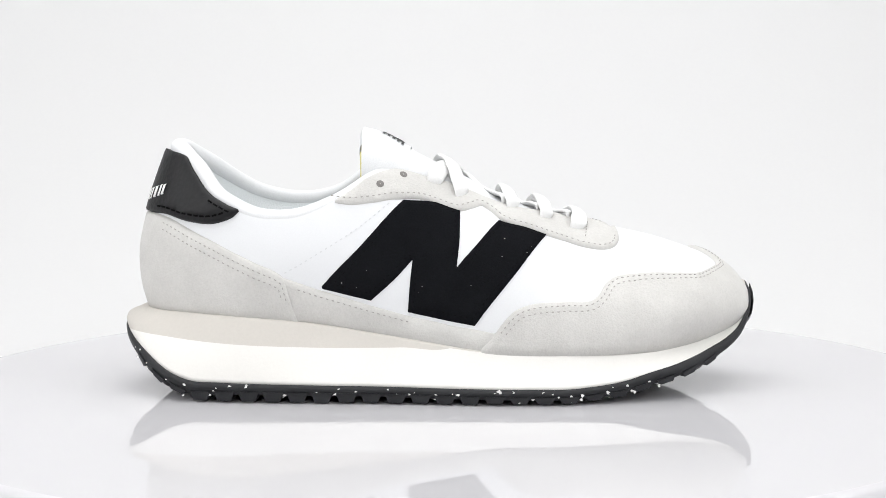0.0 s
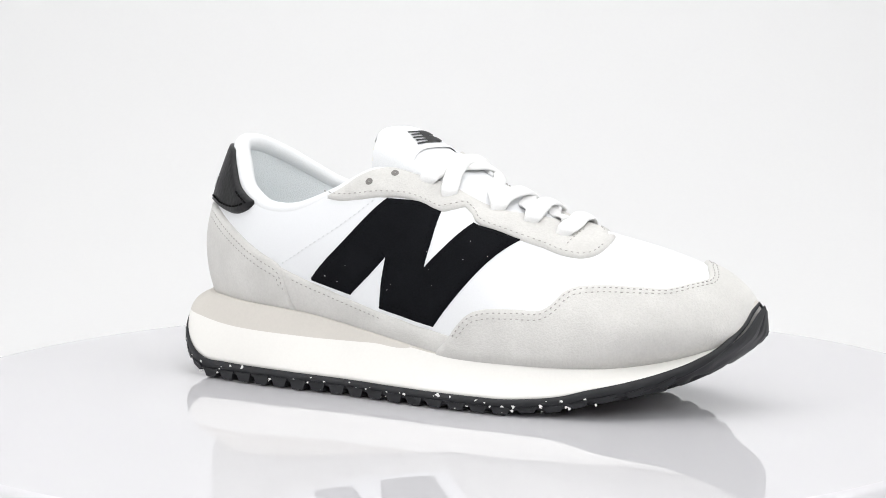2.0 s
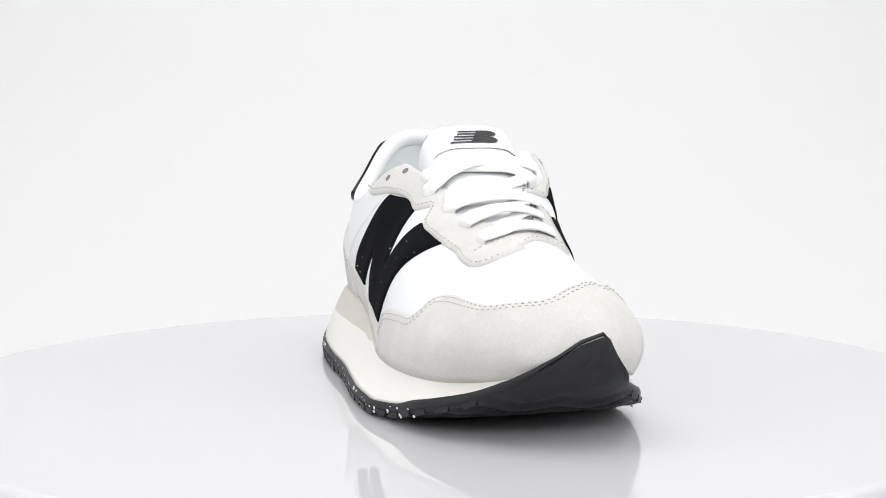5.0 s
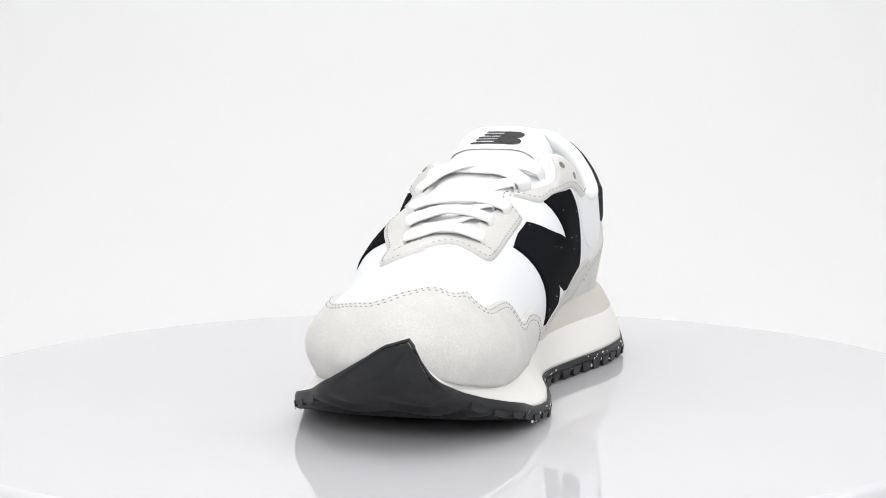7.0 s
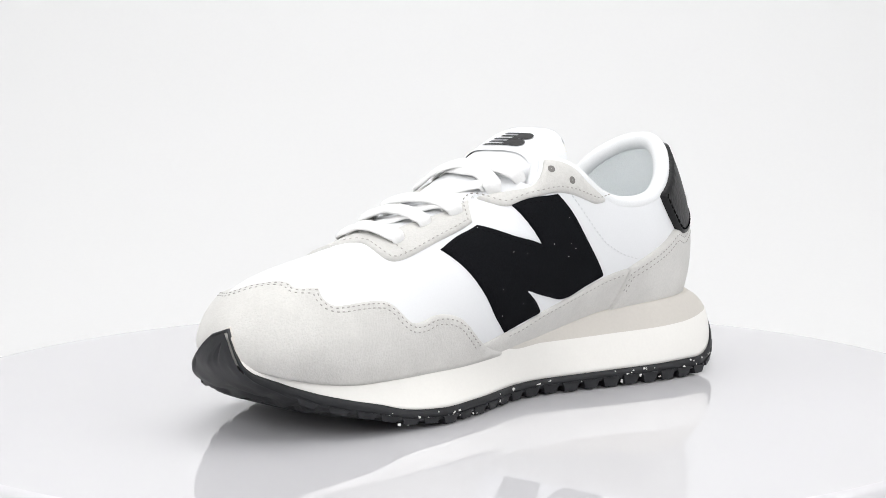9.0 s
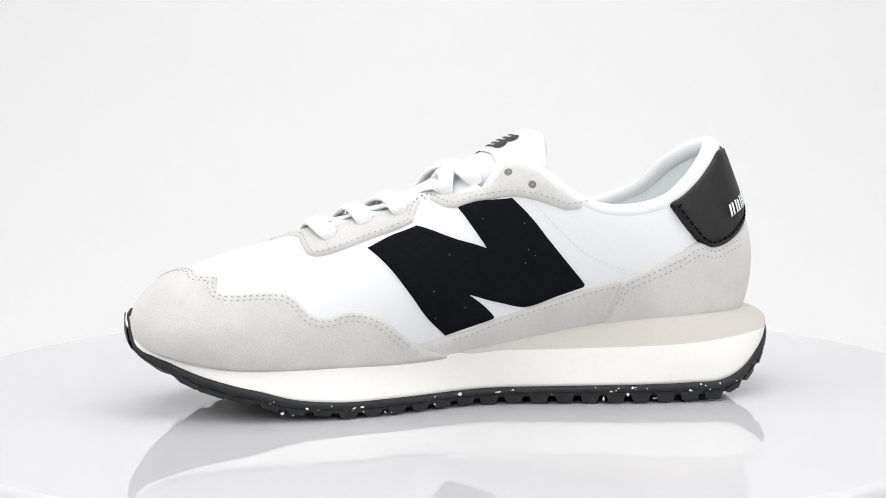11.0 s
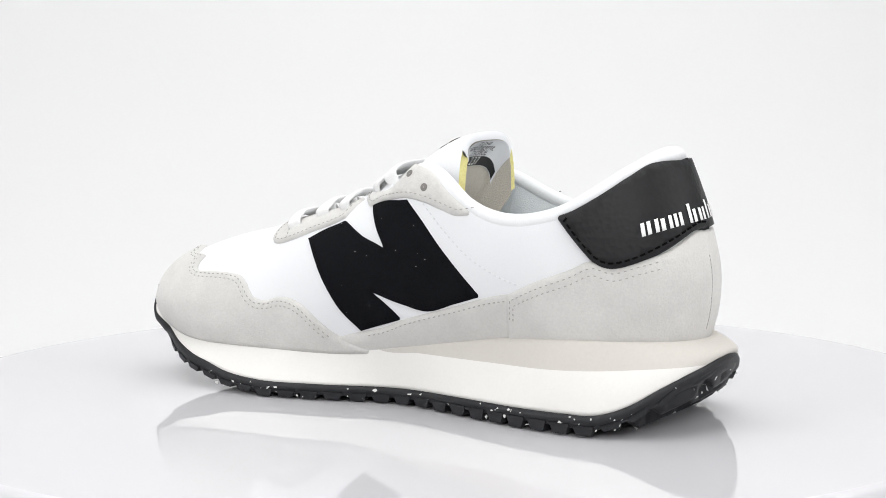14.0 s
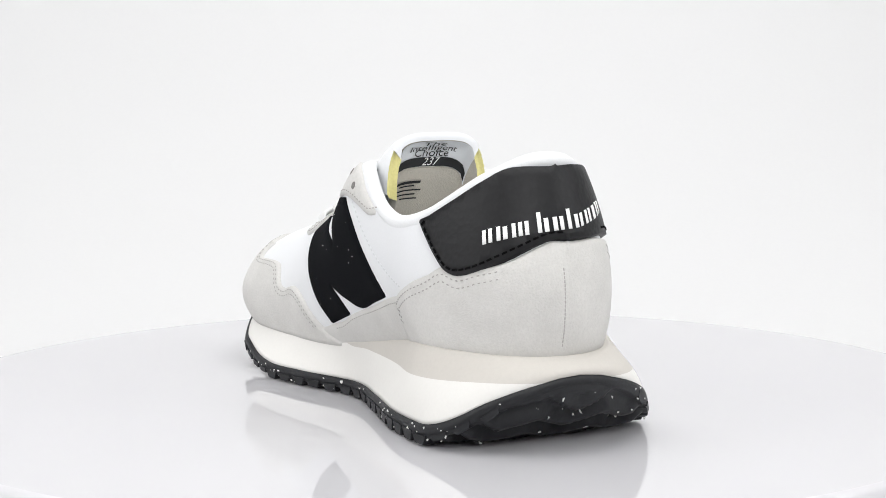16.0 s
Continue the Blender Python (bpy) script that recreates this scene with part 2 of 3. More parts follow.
def panel_mesh(name, outline, lift, spacing=0.003, rim=0.0007, keep_heel=True):
    """One cut piece: a sheet with a rounded, turned-down edge."""
    poly = line(outline) if not isinstance(outline, np.ndarray) else outline
    ring = inset(poly, rim)
    lo, hi = poly.min(0), poly.max(0)
    gx, gy = np.meshgrid(np.arange(lo[0] + spacing / 2, hi[0], spacing), np.arange(lo[1] + spacing / 2, hi[1], spacing), indexing="ij")
    gx = gx + (np.arange(gx.shape[1]) % 2) * spacing / 2
    g = np.stack([gx.ravel(), gy.ravel()], 1)
    g = g[inside(poly, g)]
    g = g[reach(poly, g) > max(rim * 1.6, spacing * 0.55)] if len(g) else g
    pts = np.concatenate([poly, ring, g]) if len(g) else np.concatenate([poly, ring])
    n = len(poly)
    from mathutils.geometry import delaunay_2d_cdt
    vs, _, fs, orig, _, _ = delaunay_2d_cdt([Vector(p) for p in pts], [], [list(range(n))], 1, 1e-7)
    q = np.array([(v.x, v.y) for v in vs])
    edge = np.array([any(o < n for o in src) for src in orig])
    if keep_heel:
        edge &= (q[:, 0] > spread(HEEL) + 4e-4) & (q[:, 0] < spread(TOE) - 3e-4)
    height = np.where(edge, -0.0002, lift)
    co = drape(q, height)
    area = 0.5 * sum((q[f[1], 0] - q[f[0], 0]) * (q[f[2], 1] - q[f[0], 1]) - (q[f[2], 0] - q[f[0], 0]) * (q[f[1], 1] - q[f[0], 1]) for f in fs[:20])
    if area < 0:
        fs = [tuple(reversed(f)) for f in fs]
    # turned-down edge
    rim_i = [i for i in range(len(vs)) if edge[i]]
    low = {i: len(co) + k for k, i in enumerate(rim_i)}
    under = drape(q[rim_i], np.full(len(rim_i), -0.0014)) if rim_i else np.zeros((0, 3))
    count = {}
    for f in fs:
        for a, b in zip(f, (*f[1:], f[0])):
            count[(a, b)] = 1
    skirt = [(b, a, low[a], low[b]) for (a, b) in count if (b, a) not in count and a in low and b in low]
    return np.concatenate([co, under]), [tuple(f) for f in fs] + skirt


def joined(meshes):
    vs, fs, k = [], [], 0
    for v, f in meshes:
        vs.append(np.asarray(v))
        fs += [tuple(i + k for i in q) for q in f]
        k += len(v)
    return np.concatenate(vs), fs


def welded(name, v, f, d=0.0002):
    bm = bmesh.new()
    bv = [bm.verts.new(p) for p in v]
    for q in f:
        try:
            bm.faces.new([bv[i] for i in q])
        except ValueError:
            pass
    bmesh.ops.remove_doubles(bm, verts=bm.verts, dist=d)
    return bm


BOX_FACES = [(0, 1, 3, 2), (4, 6, 7, 5), (0, 4, 5, 1), (2, 3, 7, 6), (0, 2, 6, 4), (1, 5, 7, 3)]


def stitches(name, path, lift, mat, parent, pitch=0.0027, length=0.0012, thick=0.00042, label=""):
    """A row of single stitches along a path in the outline plane."""
    p3 = drape(path, np.full(len(path), lift))
    nn = normal(gather(path[:, 0]), path[:, 1] / GIRTH)
    s = np.concatenate([[0], np.cumsum(np.linalg.norm(np.diff(p3, axis=0), axis=1))])
    out = []
    for c in np.arange(pitch / 2, s[-1], pitch):
        at = np.array([np.interp(c, s, p3[:, k]) for k in range(3)])
        j = min(np.searchsorted(s, c), len(s) - 1)
        if np.linalg.norm(p3[j] - p3[j - 1]) > 0.004:
            continue
        t = p3[j] - p3[j - 1]
        t = t / max(np.linalg.norm(t), 1e-9)
        n = nn[j]
        b = np.cross(t, n)
        v = [at + t * length / 2 * a * (0.8 if h > 0 else 1) + b * thick * 0.5 * w + n * thick * h for a in (-1, 1) for w in (-1, 1) for h in (-.6, .5)]
        out.append((v, BOX_FACES))
    if not out:
        return None
    return tagged(part(name, mesh_from(name, *joined(out)), mat, parent, smooth=False), label, kind="stuff")


def sewn(path_poly, d):
    """The part of an outline's inset line that can be sewn: not along the feather edge, nor at heel and toe ends."""
    q = inset(path_poly, d)
    keep = (q[:, 1] / GIRTH > 0.09) & (q[:, 1] / GIRTH < 1.91) & (q[:, 0] > spread(HEEL) + .003) & (q[:, 0] < spread(TOE) - .012)
    return q[keep]


# ---- the tent and the turntable ----
def backdrop():
    """One sweep of paper: table, curve and rear wall."""
    prof = [(-1.5, -.06)] + [(0.27 + .8 * math.sin(a), -.06 + .8 * (1 - math.cos(a))) for a in np.linspace(0, math.pi / 2, 24)] + [(1.07, 1.25)]
    rows = [[(x, y, z) for x in np.linspace(-1.5, 1.5, 9)] for y, z in prof]
    me = mesh_from("backdrop", *sheet(rows))
    ob = tagged(part("backdrop", me, PAPER), "white paper sweep behind and below the turntable", "backdrop", kind="structure")
    mod = ob.modifiers.new("thickness", "SOLIDIFY")
    mod.thickness, mod.offset = 0.004, -1
    return ob


def slab(name, x0, x1, y0, y1, z0, z1, mat, label, category):
    v = [(x, y, z) for x in (x0, x1) for y in (y0, y1) for z in (z0, z1)]
    return tagged(part(name, mesh_from(name, v, BOX_FACES), mat, smooth=False), label, category, kind="structure")


backdrop()
slab("wall_west", -1.53, -1.5, -1.55, 1.12, -.1, 1.25, FABRIC, "white fabric side of the light tent", "wall")
slab("wall_east", 1.5, 1.53, -1.55, 1.12, -.1, 1.25, FABRIC, "white fabric side of the light tent", "wall")
slab("wall_south", -1.5, 1.5, -1.55, -1.52, -.1, 1.25, FABRIC, "white fabric front of the light tent", "wall")
slab("ceiling", -1.53, 1.53, -1.55, 1.12, 1.25, 1.28, FABRIC, "white fabric roof of the light tent", "ceiling")


def lathe(profile, n=96):
    rows = [[(r * math.cos(a), r * math.sin(a), z) for a in np.linspace(0, 2 * math.pi, n, endpoint=False)] for r, z in profile]
    v, f = sheet(rows, closed=True)
    f += [tuple(range(n))[::-1], tuple(range((len(profile) - 1) * n, len(profile) * n))]
    return v, f


# the flat top has rings of its own, so that its mirror stays plane
turntable = tagged(new("turntable"), "round glossy white acrylic turntable under the sneaker", "turntable")
disc = part("disc", mesh_from("disc", *lathe([(.2475, -.012), (.2495, -.0105), (.25, -.009), (.25, -.0025), (.2493, -.0008), (.2478, 0), (.2470, 0), (.2440, 0)], 160)), ACRYLIC, turntable)
part("base", mesh_from("base", *lathe([(.12, -.056), (.121, -.055), (.121, -.015), (.12, -.0121)])), FABRIC, turntable, "white plastic turntable base")

# ---- the sneaker ----
sneaker = tagged(new("sneaker"), "white and grey suede running sneaker with black side emblem", "shoe")

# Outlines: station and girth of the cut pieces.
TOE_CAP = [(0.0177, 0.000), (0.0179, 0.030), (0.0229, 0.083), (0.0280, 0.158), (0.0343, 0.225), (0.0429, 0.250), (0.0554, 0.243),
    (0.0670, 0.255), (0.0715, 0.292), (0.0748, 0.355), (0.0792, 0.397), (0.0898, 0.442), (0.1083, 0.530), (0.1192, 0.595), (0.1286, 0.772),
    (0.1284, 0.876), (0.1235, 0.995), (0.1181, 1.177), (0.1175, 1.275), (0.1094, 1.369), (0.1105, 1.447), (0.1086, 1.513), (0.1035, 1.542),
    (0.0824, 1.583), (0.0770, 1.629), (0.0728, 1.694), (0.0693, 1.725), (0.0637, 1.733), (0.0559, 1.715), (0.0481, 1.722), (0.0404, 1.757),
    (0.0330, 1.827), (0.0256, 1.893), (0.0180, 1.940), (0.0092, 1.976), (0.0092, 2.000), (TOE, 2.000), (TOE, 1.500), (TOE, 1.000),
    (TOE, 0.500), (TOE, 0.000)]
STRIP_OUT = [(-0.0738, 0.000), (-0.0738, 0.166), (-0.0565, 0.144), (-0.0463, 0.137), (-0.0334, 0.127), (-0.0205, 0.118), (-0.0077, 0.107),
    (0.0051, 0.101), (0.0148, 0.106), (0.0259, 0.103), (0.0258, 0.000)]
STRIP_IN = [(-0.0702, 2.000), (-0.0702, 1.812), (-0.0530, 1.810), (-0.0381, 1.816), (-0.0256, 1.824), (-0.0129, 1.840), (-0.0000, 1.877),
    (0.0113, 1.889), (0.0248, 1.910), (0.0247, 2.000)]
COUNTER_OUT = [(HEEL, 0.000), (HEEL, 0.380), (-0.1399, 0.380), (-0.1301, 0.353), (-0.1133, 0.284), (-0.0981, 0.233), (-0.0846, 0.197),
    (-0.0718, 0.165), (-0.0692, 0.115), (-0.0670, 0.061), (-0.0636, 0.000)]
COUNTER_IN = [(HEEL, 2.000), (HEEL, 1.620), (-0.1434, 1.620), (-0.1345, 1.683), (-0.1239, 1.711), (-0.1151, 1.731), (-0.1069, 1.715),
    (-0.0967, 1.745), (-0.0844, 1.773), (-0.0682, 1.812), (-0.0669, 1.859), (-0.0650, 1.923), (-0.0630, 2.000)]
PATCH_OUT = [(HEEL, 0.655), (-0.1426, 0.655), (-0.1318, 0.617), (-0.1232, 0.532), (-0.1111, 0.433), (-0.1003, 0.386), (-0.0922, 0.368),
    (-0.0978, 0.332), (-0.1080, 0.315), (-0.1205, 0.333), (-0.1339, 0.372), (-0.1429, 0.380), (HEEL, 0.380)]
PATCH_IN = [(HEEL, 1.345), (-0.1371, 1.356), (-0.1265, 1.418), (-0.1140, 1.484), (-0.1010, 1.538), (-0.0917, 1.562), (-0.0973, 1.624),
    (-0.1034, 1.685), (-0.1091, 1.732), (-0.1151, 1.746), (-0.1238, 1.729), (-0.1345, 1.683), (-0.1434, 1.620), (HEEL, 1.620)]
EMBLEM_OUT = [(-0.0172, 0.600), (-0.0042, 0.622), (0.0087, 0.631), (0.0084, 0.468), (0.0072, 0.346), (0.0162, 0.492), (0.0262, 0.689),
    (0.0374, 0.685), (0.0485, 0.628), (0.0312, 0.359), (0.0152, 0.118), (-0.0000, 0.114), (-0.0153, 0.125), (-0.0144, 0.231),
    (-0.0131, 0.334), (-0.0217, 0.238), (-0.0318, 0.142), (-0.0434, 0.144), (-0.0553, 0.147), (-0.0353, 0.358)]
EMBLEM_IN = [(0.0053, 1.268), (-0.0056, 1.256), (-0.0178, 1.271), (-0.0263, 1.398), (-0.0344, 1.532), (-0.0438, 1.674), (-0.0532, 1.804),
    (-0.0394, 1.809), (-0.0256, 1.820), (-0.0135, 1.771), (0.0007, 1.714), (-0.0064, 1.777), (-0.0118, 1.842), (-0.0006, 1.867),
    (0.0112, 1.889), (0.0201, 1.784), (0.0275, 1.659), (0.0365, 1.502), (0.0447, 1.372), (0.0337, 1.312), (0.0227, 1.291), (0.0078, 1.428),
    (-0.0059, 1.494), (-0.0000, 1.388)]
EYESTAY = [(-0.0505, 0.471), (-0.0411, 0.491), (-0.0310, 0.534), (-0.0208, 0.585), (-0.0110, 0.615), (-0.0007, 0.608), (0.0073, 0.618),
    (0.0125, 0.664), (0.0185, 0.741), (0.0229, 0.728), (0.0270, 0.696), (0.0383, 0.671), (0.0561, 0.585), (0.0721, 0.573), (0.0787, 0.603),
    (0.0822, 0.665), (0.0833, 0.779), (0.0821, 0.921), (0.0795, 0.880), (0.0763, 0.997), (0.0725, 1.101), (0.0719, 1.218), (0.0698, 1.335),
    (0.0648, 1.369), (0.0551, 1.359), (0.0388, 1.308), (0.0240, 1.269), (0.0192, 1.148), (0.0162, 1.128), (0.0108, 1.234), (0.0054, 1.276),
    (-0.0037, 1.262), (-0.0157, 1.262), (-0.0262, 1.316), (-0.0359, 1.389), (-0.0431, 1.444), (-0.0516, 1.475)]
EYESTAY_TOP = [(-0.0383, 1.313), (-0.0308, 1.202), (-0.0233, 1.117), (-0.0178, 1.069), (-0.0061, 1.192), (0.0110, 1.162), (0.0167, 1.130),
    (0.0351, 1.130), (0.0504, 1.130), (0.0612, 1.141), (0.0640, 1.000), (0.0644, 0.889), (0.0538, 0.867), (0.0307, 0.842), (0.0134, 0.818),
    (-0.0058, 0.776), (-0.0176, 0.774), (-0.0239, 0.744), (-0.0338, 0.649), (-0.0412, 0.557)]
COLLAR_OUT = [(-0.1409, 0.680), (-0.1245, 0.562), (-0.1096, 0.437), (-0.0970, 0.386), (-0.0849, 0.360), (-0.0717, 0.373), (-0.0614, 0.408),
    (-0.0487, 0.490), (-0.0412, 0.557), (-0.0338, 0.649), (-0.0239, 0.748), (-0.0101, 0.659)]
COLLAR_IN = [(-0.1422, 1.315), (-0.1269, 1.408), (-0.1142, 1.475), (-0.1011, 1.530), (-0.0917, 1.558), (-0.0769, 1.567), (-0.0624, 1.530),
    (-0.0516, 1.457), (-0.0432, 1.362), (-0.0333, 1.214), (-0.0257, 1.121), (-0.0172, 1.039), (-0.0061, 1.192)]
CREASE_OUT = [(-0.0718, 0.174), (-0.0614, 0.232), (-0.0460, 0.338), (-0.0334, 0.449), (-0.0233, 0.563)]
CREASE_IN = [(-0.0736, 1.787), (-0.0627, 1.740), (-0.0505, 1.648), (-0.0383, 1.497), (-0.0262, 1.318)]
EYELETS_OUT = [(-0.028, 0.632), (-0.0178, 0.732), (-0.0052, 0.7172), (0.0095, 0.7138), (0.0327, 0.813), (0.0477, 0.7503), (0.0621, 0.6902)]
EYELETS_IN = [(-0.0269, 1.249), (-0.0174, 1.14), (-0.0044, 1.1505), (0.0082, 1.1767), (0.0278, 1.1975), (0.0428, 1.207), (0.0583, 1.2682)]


def upper():
    """The white body of the upper, from the feather edge to the collar, and the pieces sewn on it."""
    body = [(HEEL, 0), (TOE, 0), (TOE, .5), (TOE, 1), (TOE, 1.5), (TOE, 2), (HEEL, 2), (HEEL, 1.304)] + COLLAR_IN + [(.004, 1.0)] + COLLAR_OUT[::-1] + [(HEEL, .682)]
    v, f = panel_mesh("upper", line(body, 0.002, sharp=60), 0.0, 0.004)
    up = part("upper", welded("upper", v, f), NYLON, sneaker, "smooth white nylon upper")
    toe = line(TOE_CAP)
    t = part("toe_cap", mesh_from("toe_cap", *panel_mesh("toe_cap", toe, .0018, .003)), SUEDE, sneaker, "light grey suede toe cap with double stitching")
    for d in (.0019, .0039):
        stitches("stitching", sewn(toe, d), .0018, THREAD, t)
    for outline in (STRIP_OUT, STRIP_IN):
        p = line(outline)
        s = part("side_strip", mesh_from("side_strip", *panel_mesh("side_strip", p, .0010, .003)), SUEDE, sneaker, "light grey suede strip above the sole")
        q = sewn(p, .0018)
        stitches("stitching", q[(q[:, 0] > -.067) & (q[:, 0] < .017)], .0010, THREAD, s)
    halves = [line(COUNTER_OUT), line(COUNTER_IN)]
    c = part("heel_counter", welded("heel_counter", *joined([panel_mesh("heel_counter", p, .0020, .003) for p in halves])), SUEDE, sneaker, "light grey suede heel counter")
    for p in halves:
        for d in (.0019, .0037):
            q = sewn(p, d)
            stitches("stitching", q[gather(q[:, 0]) > -.133], .0020, THREAD, c)
    seam = np.stack([np.full(60, spread(HEEL) + .0042), np.linspace(1.94, 1.70, 60) * GIRTH], 1)
    stitches("heel_seam", seam, .0019, THREAD, c, pitch=.0016, length=.0014)
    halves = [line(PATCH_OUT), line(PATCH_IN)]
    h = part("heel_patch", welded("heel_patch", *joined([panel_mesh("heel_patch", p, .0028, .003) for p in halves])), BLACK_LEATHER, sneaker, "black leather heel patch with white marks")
    for p in halves:
        q = sewn(p, .0019)
        stitches("stitching", q[(q[:, 1] < np.where(q[:, 1] > GIRTH, 9, .40 * GIRTH)) & ((q[:, 1] < GIRTH) | (q[:, 1] > 1.57 * GIRTH))], .0028, THREAD_BLACK, h, pitch=.0034, length=.0026, thick=.0008)
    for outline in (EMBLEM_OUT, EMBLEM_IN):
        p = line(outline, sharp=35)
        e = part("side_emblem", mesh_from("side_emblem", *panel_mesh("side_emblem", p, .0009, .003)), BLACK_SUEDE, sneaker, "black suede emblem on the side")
        stitches("stitching", sewn(p, .0024), .0008, THREAD_BLACK, e, thick=.0003)
        rnd, specks = random.Random(len(outline)), []
        lo, hi = p.min(0), p.max(0)
        while len(specks) < 12:
            c = np.array([[rnd.uniform(lo[0], hi[0]), rnd.uniform(lo[1], hi[1])]])
            if inside(p, c)[0]:
                r = rnd.choice((.00010, .00012, .00016, .00022))
                ring = np.concatenate([c + r * np.array([[math.cos(a) * rnd.uniform(.6, 1.6), math.sin(a)]]) for a in (0, 1.3, 2.4, 3.6, 5)])
                specks.append((np.concatenate([drape(ring, np.full(5, .0008)), drape(c, np.array([.0013]))]), [(j, (j + 1) % 5, 5) for j in range(5)]))
        tagged(part("lint", mesh_from("lint", *joined(specks)), CHIP, e, "tiny pale specks of lint"), kind="stuff")
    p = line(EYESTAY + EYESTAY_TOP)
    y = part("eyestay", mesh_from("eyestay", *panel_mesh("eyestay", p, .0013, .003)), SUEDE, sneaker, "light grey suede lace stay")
    q = line(EYESTAY, close=False)
    q = q_inset(q, p, .0022)
    stitches("stitching", q[(gather(q[:, 0]) < .0755) | (q[:, 1] < .74 * GIRTH) | (q[:, 1] > 1.1 * GIRTH)], .0013, THREAD, y)
    for path in ([(.0665, .645), (.0685, .86)], [(.0600, 1.355), (.0630, 1.20)]):
        stitches("stitching", line(path, close=False), .0013, THREAD, y)
    for path in (CREASE_OUT, CREASE_IN):
        stitches("quarter_stitching", line(path, close=False), .0001, THREAD_WHITE, up, thick=.00045)
    return up, y, h


def q_inset(q, poly, d):
    """Moves an open line inward of a closed outline."""
    t = np.gradient(q, axis=0)
    t = t / np.maximum(np.linalg.norm(t, axis=1, keepdims=True), 1e-9)
    n = np.stack([-t[:, 1], t[:, 0]], 1)
    a = q + n * d
    return a if inside(poly, a).mean() > .5 else q - n * d


upper_body, eyestay, heel_patch = upper()


def tube(path, radius, sides=10, flat=1.0, up=None, caps=True):
    """A tube along a path of points; flat squeezes it along the given up directions."""
    path = np.asarray(path, float)
    t = np.gradient(path, axis=0)
    t /= np.maximum(np.linalg.norm(t, axis=1, keepdims=True), 1e-9)
    up = np.tile((0, 0, 1.0), (len(path), 1)) if up is None else np.asarray(up, float)
    side = np.cross(t, up)
    side /= np.maximum(np.linalg.norm(side, axis=1, keepdims=True), 1e-9)
    up = np.cross(side, t)
    radius = np.broadcast_to(radius, len(path))[:, None]
    rows = [[path[i] + radius[i] * (math.cos(a) * side[i] + flat * math.sin(a) * up[i]) for a in np.linspace(0, 2 * math.pi, sides, endpoint=False)] for i in range(len(path))]
    v, f = sheet(rows, closed=True)
    f = [q[::-1] for q in f]
    if caps:
        f += [tuple(range(sides)), tuple(range((len(path) - 1) * sides, len(path) * sides))[::-1]]
    return v, f


def resampled(p, n):
    p = np.asarray(p, float)
    s = np.concatenate([[0], np.cumsum(np.linalg.norm(np.diff(p, axis=0), axis=1))])
    return np.stack([np.interp(np.linspace(0, s[-1], n), s, p[:, k]) for k in range(p.shape[1])], 1)


def collar():
    """The padded rim and the lining inside the shoe."""
    a, b = line(COLLAR_OUT, .003, close=False, sharp=180)[::-1], line(COLLAR_IN, .003, close=False, sharp=180)
    a, b = a[:-1], b[1:]
    k = np.linspace(.12, 1, 8)[:, None]
    back, fore = np.array([spread(HEEL), .688 * GIRTH]), np.array([spread(HEEL), 1.312 * GIRTH])
    q = np.concatenate([a, a[-1] + (back - a[-1]) * k, b[0] + (fore - b[0]) * k[::-1][1:], b])
    x, v = gather(q[:, 0]), q[:, 1] / GIRTH
    n = normal(x, v)
    p = resampled(last(x, v) - n * .0030 - [0, 0, .0002], 120)
    for _ in range(3):
        p[1:-1] = (p[:-2] + 2 * p[1:-1] + p[2:]) / 4
    grow = np.interp(np.arange(120), [0, 10, 40, 60, 80, 110, 119], [.0024, .0030, .0038, .0045, .0038, .0030, .0024])
    rim = part("collar", mesh_from("collar", *tube(p, grow, 14)), COLLAR, sneaker, "padded white collar rim")
    rows = []
    for k in np.linspace(0, 1, 12):
        vv = np.where(v < 1, v * (1 - k) + .14 * k, 2 - ((2 - v) * (1 - k) + .14 * k))
        d = .0045 + .004 * math.sin(min(1, k * 2.2) * math.pi / 2)
        rows.append(resampled(last(x, vv) - normal(x, vv) * d, 120))
    vv, ff = sheet(rows)
    part("lining", mesh_from("lining", vv, ff), LINING, sneaker, "pale mesh lining inside the collar")
    foot = rows[-1]
    part("insole", mesh_from("insole", foot + [0, 0, .001], [tuple(range(120))]), LINING, sneaker, "pale fabric insole", smooth=False)


collar()

# Tongue: centre line from the throat to the free end. Its section is an arch whose sides hang down into the shoe.
TONGUE = [(.030, .0180, .0880), (.010, .0185, .0985), (-.004, .0195, .1055), (-.0144, .0203, .1108), (-.0224, .0210, .1155), (-.031, .0216, .1195), (-.0375, .0217, .1212)]
TONGUE_K = np.linspace(0, 1, len(TONGUE))
TONGUE_AT = [curve(TONGUE_K, [p[i] for p in TONGUE]) for i in range(3)]


def tongue_point(s, u, depth=0.0):
    """s: 0 at the throat, 1 at the free end; u: -1 to 1 across, positive to the inner side; depth: below the outer face."""
    c = np.array([f(s) for f in TONGUE_AT])
    d = np.array([f(min(1, s + .02)) - f(max(0, s - .02)) for f in TONGUE_AT])
    d /= np.linalg.norm(d)
    up = np.cross(d, (0, -1, 0))
    up = up / np.linalg.norm(up) * (1 if up[2] > 0 else -1)
    w = float(np.interp(s, [0, .5, .8, 1], [.021, .0250, .0250, .0245]))
    hang = float(np.interp(s, [0, .45, 1], [.012, .024, .026]))
    a = min(abs(u), 1)
    p = c + np.array([0, math.copysign(w * (1 - (1 - a) ** 1.8), u), -hang * a ** 3.2])
    n = up + np.array([0, u * abs(u) * 1.6, 0])
    return p - n / np.linalg.norm(n) * depth


